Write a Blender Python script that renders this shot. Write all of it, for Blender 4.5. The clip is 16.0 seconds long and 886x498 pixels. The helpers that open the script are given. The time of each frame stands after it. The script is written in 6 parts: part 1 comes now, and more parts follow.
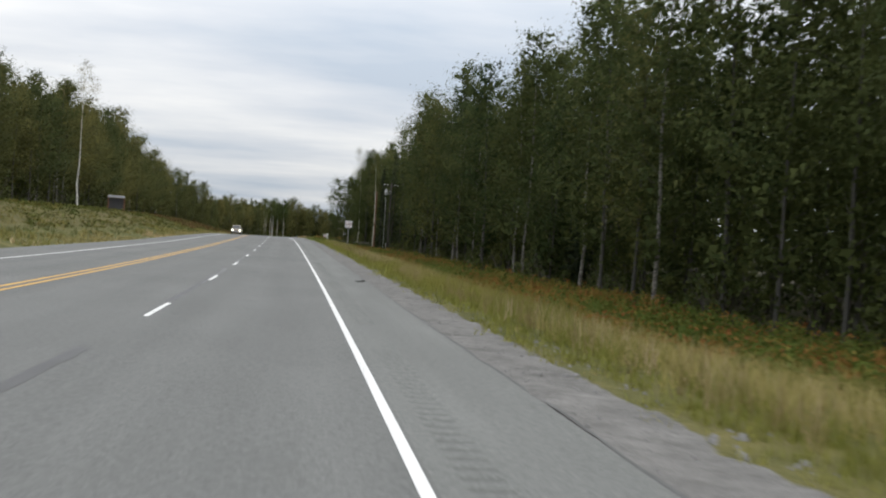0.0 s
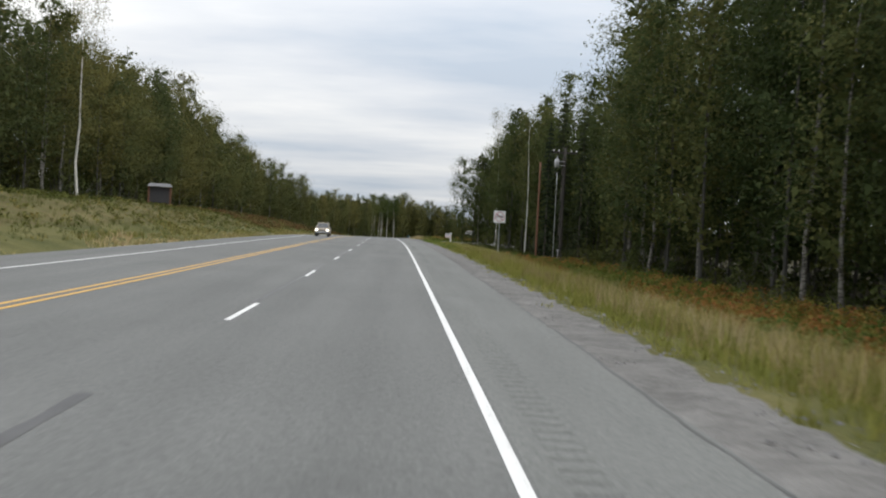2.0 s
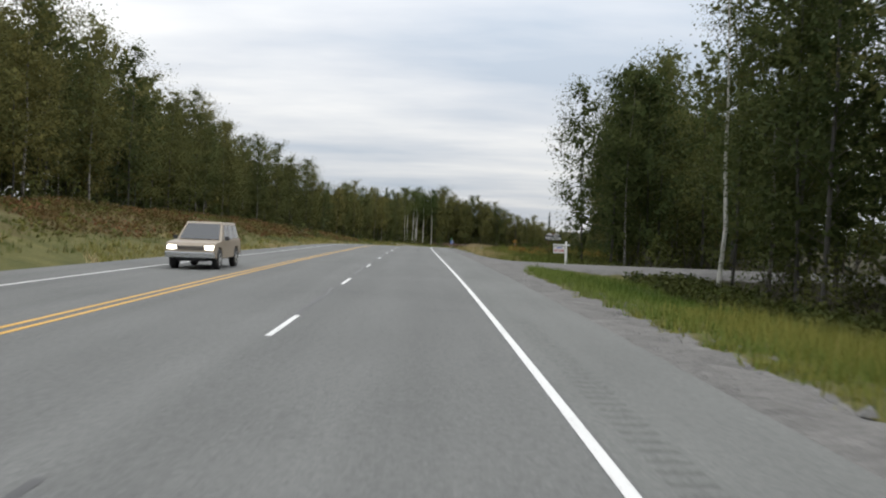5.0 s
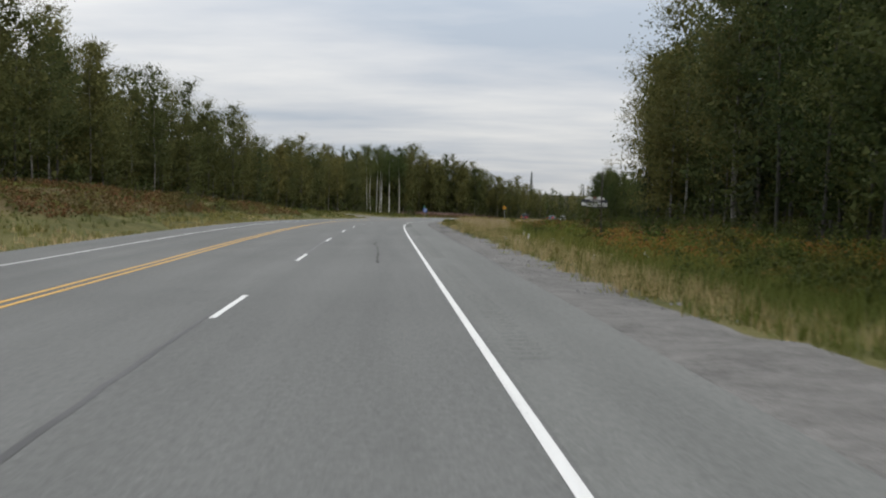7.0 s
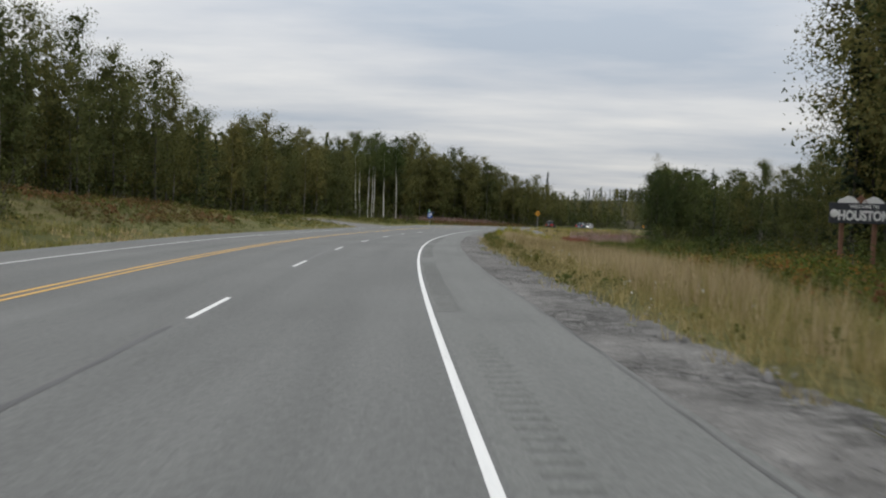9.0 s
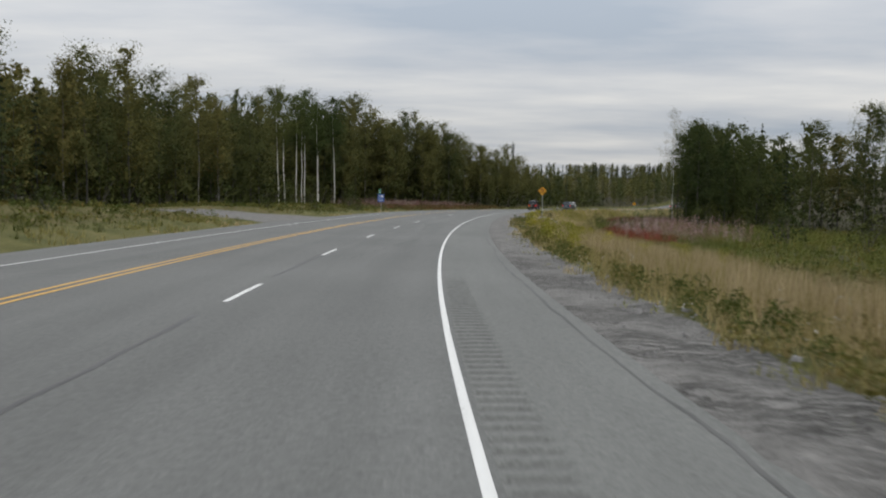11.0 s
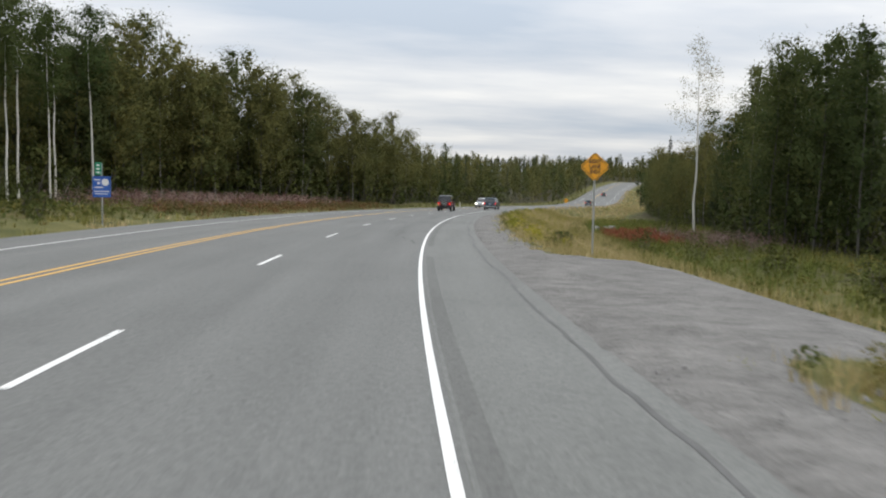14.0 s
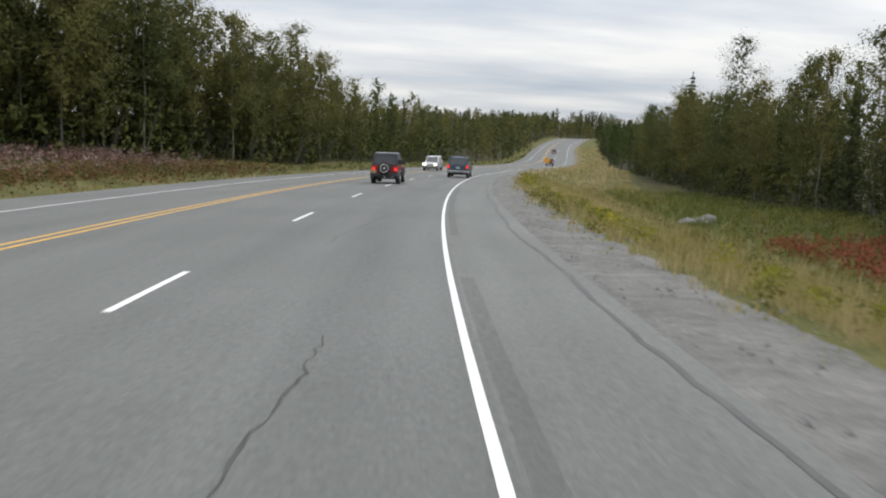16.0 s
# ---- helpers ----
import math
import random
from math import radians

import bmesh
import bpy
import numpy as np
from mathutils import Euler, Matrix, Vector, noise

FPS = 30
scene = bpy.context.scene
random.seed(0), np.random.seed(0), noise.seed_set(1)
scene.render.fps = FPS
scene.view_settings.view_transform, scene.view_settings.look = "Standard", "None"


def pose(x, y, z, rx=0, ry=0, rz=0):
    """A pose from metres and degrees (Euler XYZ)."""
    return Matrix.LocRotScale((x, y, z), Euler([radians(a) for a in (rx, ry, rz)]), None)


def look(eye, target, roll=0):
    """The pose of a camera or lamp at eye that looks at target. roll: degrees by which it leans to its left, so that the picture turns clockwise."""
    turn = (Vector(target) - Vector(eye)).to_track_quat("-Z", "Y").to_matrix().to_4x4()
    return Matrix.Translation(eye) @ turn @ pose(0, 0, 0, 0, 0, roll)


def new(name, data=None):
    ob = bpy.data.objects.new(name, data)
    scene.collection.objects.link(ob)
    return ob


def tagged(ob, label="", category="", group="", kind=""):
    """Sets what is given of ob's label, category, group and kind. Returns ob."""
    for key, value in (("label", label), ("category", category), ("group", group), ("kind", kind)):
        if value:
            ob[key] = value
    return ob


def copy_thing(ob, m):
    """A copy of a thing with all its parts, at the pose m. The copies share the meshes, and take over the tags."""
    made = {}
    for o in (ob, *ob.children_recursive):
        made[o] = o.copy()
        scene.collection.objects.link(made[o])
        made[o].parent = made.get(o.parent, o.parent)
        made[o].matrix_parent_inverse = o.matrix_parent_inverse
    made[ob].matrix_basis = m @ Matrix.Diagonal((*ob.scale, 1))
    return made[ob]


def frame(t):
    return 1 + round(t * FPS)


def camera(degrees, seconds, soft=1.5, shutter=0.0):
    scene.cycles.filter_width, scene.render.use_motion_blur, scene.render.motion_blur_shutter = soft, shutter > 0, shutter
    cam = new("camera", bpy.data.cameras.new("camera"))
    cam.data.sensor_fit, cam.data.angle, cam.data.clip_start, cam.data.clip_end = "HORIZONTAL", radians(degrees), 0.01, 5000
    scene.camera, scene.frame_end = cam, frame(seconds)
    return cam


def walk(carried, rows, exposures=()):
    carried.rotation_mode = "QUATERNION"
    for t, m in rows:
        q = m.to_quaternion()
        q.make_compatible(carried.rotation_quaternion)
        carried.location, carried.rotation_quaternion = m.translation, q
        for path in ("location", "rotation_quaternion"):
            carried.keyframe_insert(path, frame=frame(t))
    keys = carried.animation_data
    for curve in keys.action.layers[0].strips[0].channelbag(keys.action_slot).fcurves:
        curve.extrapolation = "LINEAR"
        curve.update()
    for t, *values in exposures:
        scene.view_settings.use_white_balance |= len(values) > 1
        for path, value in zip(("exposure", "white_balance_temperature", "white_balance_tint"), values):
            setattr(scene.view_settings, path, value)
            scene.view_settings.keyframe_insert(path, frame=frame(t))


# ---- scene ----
# camera and its way: seconds, place, yaw to the left, pitch, lean
cam = camera(54.4, 16.0, soft=2.1, shutter=0.15)


def aim(place, yaw, pitch, lean):
    y, p = radians(yaw), radians(pitch)
    ahead = Vector((-math.sin(y) * math.cos(p), math.cos(y) * math.cos(p), math.sin(p)))
    return look(place, Vector(place) + ahead, lean)


ROWS = [
    (0.0, (-0.99, 0.42, 1.75), -9.40, -0.66, 3.71),
    (0.5, (-1.02, 12.95, 1.67), -6.80, -1.88, 3.12),
    (1.0, (-1.09, 25.59, 1.61), -4.64, -1.68, 3.75),
    (1.5, (-1.21, 38.51, 1.60), -2.87, -1.91, 3.30),
    (2.0, (-1.39, 51.41, 1.63), -2.10, -1.22, 3.00),
    (2.5, (-1.64, 64.06, 1.67), -1.11, -2.85, 3.53),
    (3.0, (-1.97, 76.64, 1.72), -0.81, -1.71, 3.27),
    (3.5, (-2.33, 89.23, 1.79), -0.30, -0.99, 3.19),
    (6.0, (-4.07, 150.41, 1.92), 0.16, -2.39, 1.66),
    (6.5, (-4.45, 162.79, 1.88), -1.79, -4.45, 1.53),
    (7.0, (-4.87, 174.87, 1.83), -1.89, -3.55, 0.98),
    (7.5, (-5.24, 186.85, 1.74), -2.10, -5.38, 0.49),
    (8.0, (-5.59, 198.81, 1.66), -1.54, -3.70, 1.18),
    (10.5, (-6.19, 259.45, 0.75), -4.03, -3.23, 1.82),
    (11.0, (-5.77, 270.60, 0.53), -5.81, -4.57, 0.23),
    (11.5, (-5.10, 281.19, 0.27), -5.56, -4.84, 0.36),
    (12.0, (-4.16, 291.84, -0.00), -8.99, -6.52, 1.33),
    (12.5, (-2.81, 303.84, -0.23), -10.21, -4.09, -0.84),
    (13.0, (-1.21, 315.41, -0.50), -13.64, -6.29, 0.08),
    (13.5, (0.58, 326.87, -0.73), -14.00, -5.54, 0.57),
    (14.0, (2.69, 338.21, -0.96), -14.90, -4.93, 0.93),
    (14.5, (5.08, 349.48, -1.19), -15.99, -5.66, 0.50),
    (15.0, (7.72, 360.70, -1.42), -17.32, -5.95, 0.78),
    (15.5, (10.63, 372.10, -1.67), -18.77, -6.58, 0.41),
    (16.0, (14.01, 384.13, -1.98), -19.99, -7.77, 1.70),
]
walk(cam, [(t, aim(e, yw, pt, ln)) for t, e, yw, pt, ln in ROWS],
     [(0.0, 0.04), (3.5, 0.06), (6.0, 0.0), (6.6, -0.14), (8.0, -0.18), (10.4, -0.34), (11.2, -0.30), (12.2, 0.06), (16.0, 0.08)])

# ---------------------------------------------------------------- light
SUN_EL, SUN_AZ = radians(60), radians(118)
world = bpy.data.worlds.new("overcast_sky")
scene.world = world
world.use_nodes = True
wn, wl = world.node_tree.nodes, world.node_tree.links
wn.clear()
w_out = wn.new("ShaderNodeOutputWorld")
w_bg = wn.new("ShaderNodeBackground")
w_sky = wn.new("ShaderNodeTexSky")
w_sky.sky_type, w_sky.sun_disc = "NISHITA", False
w_sky.sun_elevation, w_sky.sun_rotation = SUN_EL, SUN_AZ
w_tc = wn.new("ShaderNodeTexCoord")
w_sep = wn.new("ShaderNodeSeparateXYZ")
wl.new(w_tc.outputs["Generated"], w_sep.inputs[0])


def w_math(op, a, b=None, clamp=False):
    n = wn.new("ShaderNodeMath")
    n.operation, n.use_clamp = op, clamp
    for i, v in enumerate((a, b)):
        if v is None:
            continue
        if isinstance(v, (int, float)):
            n.inputs[i].default_value = v
        else:
            wl.new(v, n.inputs[i])
    return n.outputs[0]


# a cloud sheet seen from below: the direction is laid on a flat layer overhead
el = w_math("MAXIMUM", w_sep.outputs[2], 0.0)
den = w_math("ADD", el, 0.09)
px = w_math("DIVIDE", w_sep.outputs[0], den)
py = w_math("DIVIDE", w_sep.outputs[1], den)
w_com = wn.new("ShaderNodeCombineXYZ")
wl.new(px, w_com.inputs[0])
wl.new(py, w_com.inputs[1])
w_map = wn.new("ShaderNodeMapping")
w_map.inputs["Scale"].default_value = (0.55, 0.95, 1.0)
w_map.inputs["Rotation"].default_value = (0, 0, radians(8))
w_map.inputs["Location"].default_value = (3.3, 1.35, 0)
wl.new(w_com.outputs[0], w_map.inputs[0])
w_n1 = wn.new("ShaderNodeTexNoise")
w_n1.inputs["Scale"].default_value = 0.75
w_n1.inputs["Detail"].default_value = 6
w_n1.inputs["Roughness"].default_value = 0.52
wl.new(w_map.outputs[0], w_n1.inputs["Vector"])
w_ramp = wn.new("ShaderNodeValToRGB")
r = w_ramp.color_ramp
r.elements[0].position, r.elements[0].color = 0.33, (0.50, 0.565, 0.65, 1)
r.elements[1].position, r.elements[1].color = 0.66, (0.92, 0.915, 0.90, 1)
e2 = r.elements.new(0.47)
e2.color = (0.67, 0.70, 0.745, 1)
wl.new(w_n1.outputs[0], w_ramp.inputs[0])
# an overcast sky is brighter overhead than near the horizon
grad = w_math("ADD", w_math("MULTIPLY", el, 1.9), 0.88)
w_mul = wn.new("ShaderNodeVectorMath")
w_mul.operation = "SCALE"
wl.new(w_ramp.outputs[0], w_mul.inputs[0])
wl.new(grad, w_mul.inputs["Scale"])
w_mix = wn.new("ShaderNodeMix")
w_mix.data_type = "RGBA"
w_mix.inputs["Factor"].default_value = 0.93
w_sc = wn.new("ShaderNodeVectorMath")
w_sc.operation = "SCALE"
w_sc.inputs["Scale"].default_value = 0.10
wl.new(w_sky.outputs[0], w_sc.inputs[0])
wl.new(w_sc.outputs[0], w_mix.inputs["A"])
wl.new(w_mul.outputs[0], w_mix.inputs["B"])
wl.new(w_mix.outputs["Result"], w_bg.inputs[0])
w_bg.inputs[1].default_value = 0.96
wl.new(w_bg.outputs[0], w_out.inputs[0])

sun = new("sun", bpy.data.lights.new("sun", "SUN"))
sun.data.energy, sun.data.angle, sun.data.color = 1.0, radians(30), (1.0, 0.96, 0.9)
sun.matrix_world = look((0, 0, 60), (0 - math.sin(SUN_AZ) * 50, 0 - math.cos(SUN_AZ) * 50, 60 - 50 * math.tan(SUN_EL)))
scene.view_settings.exposure = 0.0


# ---------------------------------------------------------------- materials
def material(name):
    m = bpy.data.materials.new(name)
    m.use_nodes = True
    nt = m.node_tree
    return m, nt, nt.nodes["Principled BSDF"]


def nd(nt, kind, **kw):
    n = nt.nodes.new(kind)
    for k, v in kw.items():
        n.inputs[k].default_value = v
    return n


def ramp(nt, fac, stops):
    n = nt.nodes.new("ShaderNodeValToRGB")
    el_ = n.color_ramp.elements
    el_[0].position, el_[0].color = stops[0][0], (*stops[0][1], 1)
    el_[1].position, el_[1].color = stops[-1][0], (*stops[-1][1], 1)
    for p, c in stops[1:-1]:
        el_.new(p).color = (*c, 1)
    nt.links.new(fac, n.inputs[0])
    return n.outputs[0]


def mixc(nt, fac, a, b, mode="MIX"):
    n = nt.nodes.new("ShaderNodeMix")
    n.data_type, n.blend_type = "RGBA", mode
    for key, v in (("Factor", fac), ("A", a), ("B", b)):
        if isinstance(v, (int, float)):
            n.inputs[key].default_value = v
        elif isinstance(v, tuple):
            n.inputs[key].default_value = (*v, 1)
        else:
            nt.links.new(v, n.inputs[key])
    return n.outputs["Result"]


def mth(nt, op, a, b=None, clamp=False):
    n = nt.nodes.new("ShaderNodeMath")
    n.operation, n.use_clamp = op, clamp
    for i, v in enumerate((a, b)):
        if v is None:
            continue
        if isinstance(v, (int, float)):
            n.inputs[i].default_value = v
        else:
            nt.links.new(v, n.inputs[i])
    return n.outputs[0]


def noise_out(nt, vec, scale, detail=4, rough=0.55):
    n = nd(nt, "ShaderNodeTexNoise", Scale=scale, Detail=detail, Roughness=rough)
    if vec is not None:
        nt.links.new(vec, n.inputs["Vector"])
    return n.outputs[0]


def bump(nt, bsdf, height, strength=0.3, dist=0.01):
    n = nd(nt, "ShaderNodeBump", Strength=strength, Distance=dist)
    nt.links.new(height, n.inputs["Height"])
    nt.links.new(n.outputs[0], bsdf.inputs["Normal"])


def plain(name, color, rough=0.6, metal=0.0, var=0.12, scale=8.0, bumps=0.05, spec=0.5):
    m, nt, b = material(name)
    tc = nt.nodes.new("ShaderNodeTexCoord").outputs["Object"]
    big, fine = noise_out(nt, tc, scale * 0.25, 3), noise_out(nt, tc, scale * 6, 3)
    f = mth(nt, "ADD", mth(nt, "MULTIPLY", big, 0.65), mth(nt, "MULTIPLY", fine, 0.35))
    lo = tuple(c * (1 - var) for c in color)
    hi = tuple(min(1, c * (1 + var)) for c in color)
    nt.links.new(ramp(nt, f, [(0.3, lo), (0.7, hi)]), b.inputs["Base Color"])
    b.inputs["Roughness"].default_value, b.inputs["Metallic"].default_value = rough, metal
    b.inputs["Specular IOR Level"].default_value = spec
    if bumps:
        bump(nt, b, fine, bumps, 0.01)
    return m


def road_coords(nt):
    """UV of the road and ground sheets: metres across (u) and along (s)."""
    uv = nt.nodes.new("ShaderNodeUVMap")
    uv.uv_map = "plan"
    sep = nt.nodes.new("ShaderNodeSeparateXYZ")
    nt.links.new(uv.outputs[0], sep.inputs[0])
    return uv.outputs[0], sep.outputs[0], sep.outputs[1]


def asphalt_material(name, base, tracks=True):
    m, nt, b = material(name)
    uv, u, s = road_coords(nt)
    stone = nd(nt, "ShaderNodeTexVoronoi", Scale=55.0)
    nt.links.new(uv, stone.inputs["Vector"])
    grain = noise_out(nt, uv, 30, 3, 0.7)
    mp = nt.nodes.new("ShaderNodeMapping")
    mp.inputs["Scale"].default_value = (1.0, 0.06, 1)
    nt.links.new(uv, mp.inputs[0])
    streak = noise_out(nt, mp.outputs[0], 1.3, 4)
    patch = noise_out(nt, uv, 0.16, 4)
    f = mth(nt, "ADD", mth(nt, "MULTIPLY", streak, 0.5), mth(nt, "MULTIPLY", patch, 0.5))
    col = ramp(nt, f, [(0.35, tuple(c * 0.86 for c in base)), (0.65, tuple(c * 1.12 for c in base))])
    col = mixc(nt, 0.55, col, ramp(nt, grain, [(0.3, (0.5, 0.5, 0.5)), (0.7, (1.42, 1.42, 1.4))]), "MULTIPLY")
    if tracks:
        # two paler wheel paths in each lane and a darker oil strip between them
        w = mth(nt, "SINE", mth(nt, "MULTIPLY", u, 2 * math.pi / 1.83))
        col = mixc(nt, mth(nt, "MULTIPLY", mth(nt, "ADD", w, 1.0), 0.10), col, tuple(c * 0.6 for c in base))
    speck = noise_out(nt, uv, 11, 4, 0.75)
    col = mixc(nt, 0.5, col, ramp(nt, speck, [(0.33, (0.6, 0.6, 0.6)), (0.67, (1.36, 1.36, 1.35))]), "MULTIPLY")
    stain = mth(nt, "MULTIPLY", mth(nt, "SUBTRACT", noise_out(nt, uv, 0.55, 6, 0.72), 0.58), 5.0, True)
    col = mixc(nt, mth(nt, "MULTIPLY", stain, 0.32), col, (0.06, 0.06, 0.06))
    nt.links.new(col, b.inputs["Base Color"])
    b.inputs["Roughness"].default_value = 0.86
    b.inputs["Specular IOR Level"].default_value = 0.3
    h = mth(nt, "ADD", grain, mth(nt, "MULTIPLY", stone.outputs["Distance"], 0.8))
    bump(nt, b, h, 0.35, 0.012)
    return m


M_ASPHALT = asphalt_material("worn_grey_asphalt", (0.138, 0.140, 0.135))
M_RUMBLE = asphalt_material("milled_asphalt", (0.120, 0.121, 0.116), tracks=False)
M_WORNRUMBLE = asphalt_material("worn_milled_asphalt", (0.104, 0.106, 0.101), tracks=False)
M_SHOULDER = asphalt_material("shoulder_asphalt", (0.147, 0.150, 0.143), tracks=False)


def paint_material(name, color):
    m, nt, b = material(name)
    uv, u, s = road_coords(nt)
    wear = noise_out(nt, uv, 9, 5, 0.7)
    big = noise_out(nt, uv, 0.7, 3)
    f = mth(nt, "ADD", mth(nt, "MULTIPLY", wear, 0.7), mth(nt, "MULTIPLY", big, 0.3))
    nt.links.new(ramp(nt, f, [(0.34, (0.2, 0.2, 0.19)), (0.43, tuple(c * 0.85 for c in color)), (0.7, color)]), b.inputs["Base Color"])
    b.inputs["Roughness"].default_value = 0.7
    bump(nt, b, wear, 0.3, 0.006)
    return m


M_WHITE_LINE = paint_material("white_road_paint", (0.72, 0.72, 0.70))
M_YELLOW_LINE = paint_material("yellow_road_paint", (0.62, 0.36, 0.07))
M_EDGETAR = plain("dusty_tar_edge", (0.085, 0.085, 0.082), 0.8, var=0.4, scale=4)
M_CRACK = plain("open_crack", (0.072, 0.072, 0.069), 0.95, var=0.5, scale=9, spec=0.1)
M_TAR = plain("tar_seal", (0.055, 0.055, 0.055), 0.55, var=0.3, scale=3)


def ground_material():
    """Grass, gravel and forest litter; the sheet's own attribute says which lies where."""
    m, nt, b = material("roadside_ground")
    uv, u, s = road_coords(nt)
    at = nt.nodes.new("ShaderNodeAttribute")
    at.attribute_name = "cover"
    sep = nt.nodes.new("ShaderNodeSeparateColor")
    nt.links.new(at.outputs["Color"], sep.inputs[0])
    g_big, g_fine = noise_out(nt, uv, 0.35, 4), noise_out(nt, uv, 6, 4, 0.7)
    f = mth(nt, "ADD", mth(nt, "MULTIPLY", g_big, 0.6), mth(nt, "MULTIPLY", g_fine, 0.4))
    grass = ramp(nt, f, [(0.32, (0.05, 0.06, 0.018)), (0.5, (0.10, 0.097, 0.034)), (0.68, (0.17, 0.147, 0.062))])
    stones = nd(nt, "ShaderNodeTexVoronoi", Scale=16.0)
    nt.links.new(uv, stones.inputs["Vector"])
    gr = mth(nt, "ADD", mth(nt, "MULTIPLY", noise_out(nt, uv, 1.2, 5, 0.65), 0.6), mth(nt, "MULTIPLY", g_fine, 0.4))
    mp = nt.nodes.new("ShaderNodeMapping")
    mp.inputs["Scale"].default_value = (0.6, 1.0, 1)
    mp.inputs["Rotation"].default_value = (0, 0, radians(14))
    nt.links.new(uv, mp.inputs[0])
    gr = mth(nt, "ADD", mth(nt, "MULTIPLY", gr, 0.5), mth(nt, "MULTIPLY", noise_out(nt, mp.outputs[0], 2.2, 6, 0.75), 0.3))
    gr = mth(nt, "ADD", gr, mth(nt, "MULTIPLY", noise_out(nt, uv, 22, 3, 0.8), 0.2))
    gravel = ramp(nt, gr, [(0.36, (0.090, 0.087, 0.082)), (0.5, (0.165, 0.160, 0.152)), (0.64, (0.25, 0.243, 0.230))])
    # washed-out ridges that run across the gravel, the shade of the hollows between painted dark
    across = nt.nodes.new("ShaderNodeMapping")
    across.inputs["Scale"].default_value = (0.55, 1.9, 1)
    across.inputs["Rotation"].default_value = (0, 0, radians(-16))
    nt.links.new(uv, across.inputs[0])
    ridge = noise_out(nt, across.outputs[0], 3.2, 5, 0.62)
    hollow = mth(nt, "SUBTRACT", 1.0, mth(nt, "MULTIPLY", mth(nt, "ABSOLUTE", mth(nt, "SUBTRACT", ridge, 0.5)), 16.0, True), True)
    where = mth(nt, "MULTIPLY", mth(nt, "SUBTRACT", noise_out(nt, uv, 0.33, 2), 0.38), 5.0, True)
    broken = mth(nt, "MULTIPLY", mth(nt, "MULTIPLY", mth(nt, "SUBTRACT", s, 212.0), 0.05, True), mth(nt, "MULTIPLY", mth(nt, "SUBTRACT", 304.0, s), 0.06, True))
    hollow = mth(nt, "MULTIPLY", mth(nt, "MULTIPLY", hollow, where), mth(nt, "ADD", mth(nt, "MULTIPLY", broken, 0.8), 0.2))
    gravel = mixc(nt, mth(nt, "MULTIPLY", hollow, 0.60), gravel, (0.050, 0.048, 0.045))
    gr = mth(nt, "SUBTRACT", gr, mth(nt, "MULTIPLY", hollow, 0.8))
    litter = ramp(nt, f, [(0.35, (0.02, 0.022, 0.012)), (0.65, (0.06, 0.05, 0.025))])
    heath = ramp(nt, f, [(0.35, (0.075, 0.058, 0.024)), (0.65, (0.135, 0.105, 0.048))])
    edge = mth(nt, "MULTIPLY", mth(nt, "SUBTRACT", noise_out(nt, uv, 1.6, 4), 0.5), 0.9)
    wg = mth(nt, "MULTIPLY", mth(nt, "SUBTRACT", mth(nt, "ADD", sep.outputs[0], edge), 0.42), 6.0, True)
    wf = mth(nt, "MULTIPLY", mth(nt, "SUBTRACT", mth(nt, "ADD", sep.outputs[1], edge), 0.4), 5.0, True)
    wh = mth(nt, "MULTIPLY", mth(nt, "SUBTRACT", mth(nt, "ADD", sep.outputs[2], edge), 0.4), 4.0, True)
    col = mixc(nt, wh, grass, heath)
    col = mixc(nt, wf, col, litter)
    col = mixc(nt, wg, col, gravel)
    nt.links.new(col, b.inputs["Base Color"])
    b.inputs["Roughness"].default_value = 0.95
    b.inputs["Specular IOR Level"].default_value = 0.15
    bump(nt, b, mth(nt, "ADD", mth(nt, "MULTIPLY", gr, 1.0), mth(nt, "MULTIPLY", stones.outputs["Distance"], 0.6)), 0.9, 0.06)
    return m


M_GROUND = ground_material()


def leaf_material(name, stops, trans=0.35):
    """Leaves: each clump has its own tone, each tree its own hue."""
    m, nt, b = material(name)
    tone = nt.nodes.new("ShaderNodeAttribute")
    tone.attribute_name = "tone"
    tree = nt.nodes.new("ShaderNodeAttribute")
    tree.attribute_name = "tree"
    rnd = nt.nodes.new("ShaderNodeObjectInfo").outputs["Random"]
    per = mth(nt, "FRACT", mth(nt, "ADD", tree.outputs["Fac"], rnd))
    f = mth(nt, "ADD", mth(nt, "MULTIPLY", tone.outputs["Fac"], 0.32), mth(nt, "MULTIPLY", per, 0.68))
    col = ramp(nt, f, stops)
    nt.links.new(col, b.inputs["Base Color"])
    b.inputs["Roughness"].default_value = 0.75
    b.inputs["Specular IOR Level"].default_value = 0.1
    tr = nt.nodes.new("ShaderNodeBsdfTranslucent")
    nt.links.new(col, tr.inputs[0])
    mix = nt.nodes.new("ShaderNodeMixShader")
    mix.inputs[0].default_value = trans
    nt.links.new(b.outputs[0], mix.inputs[1])
    nt.links.new(tr.outputs[0], mix.inputs[2])
    nt.links.new(mix.outputs[0], nt.nodes["Material Output"].inputs[0])
    return m


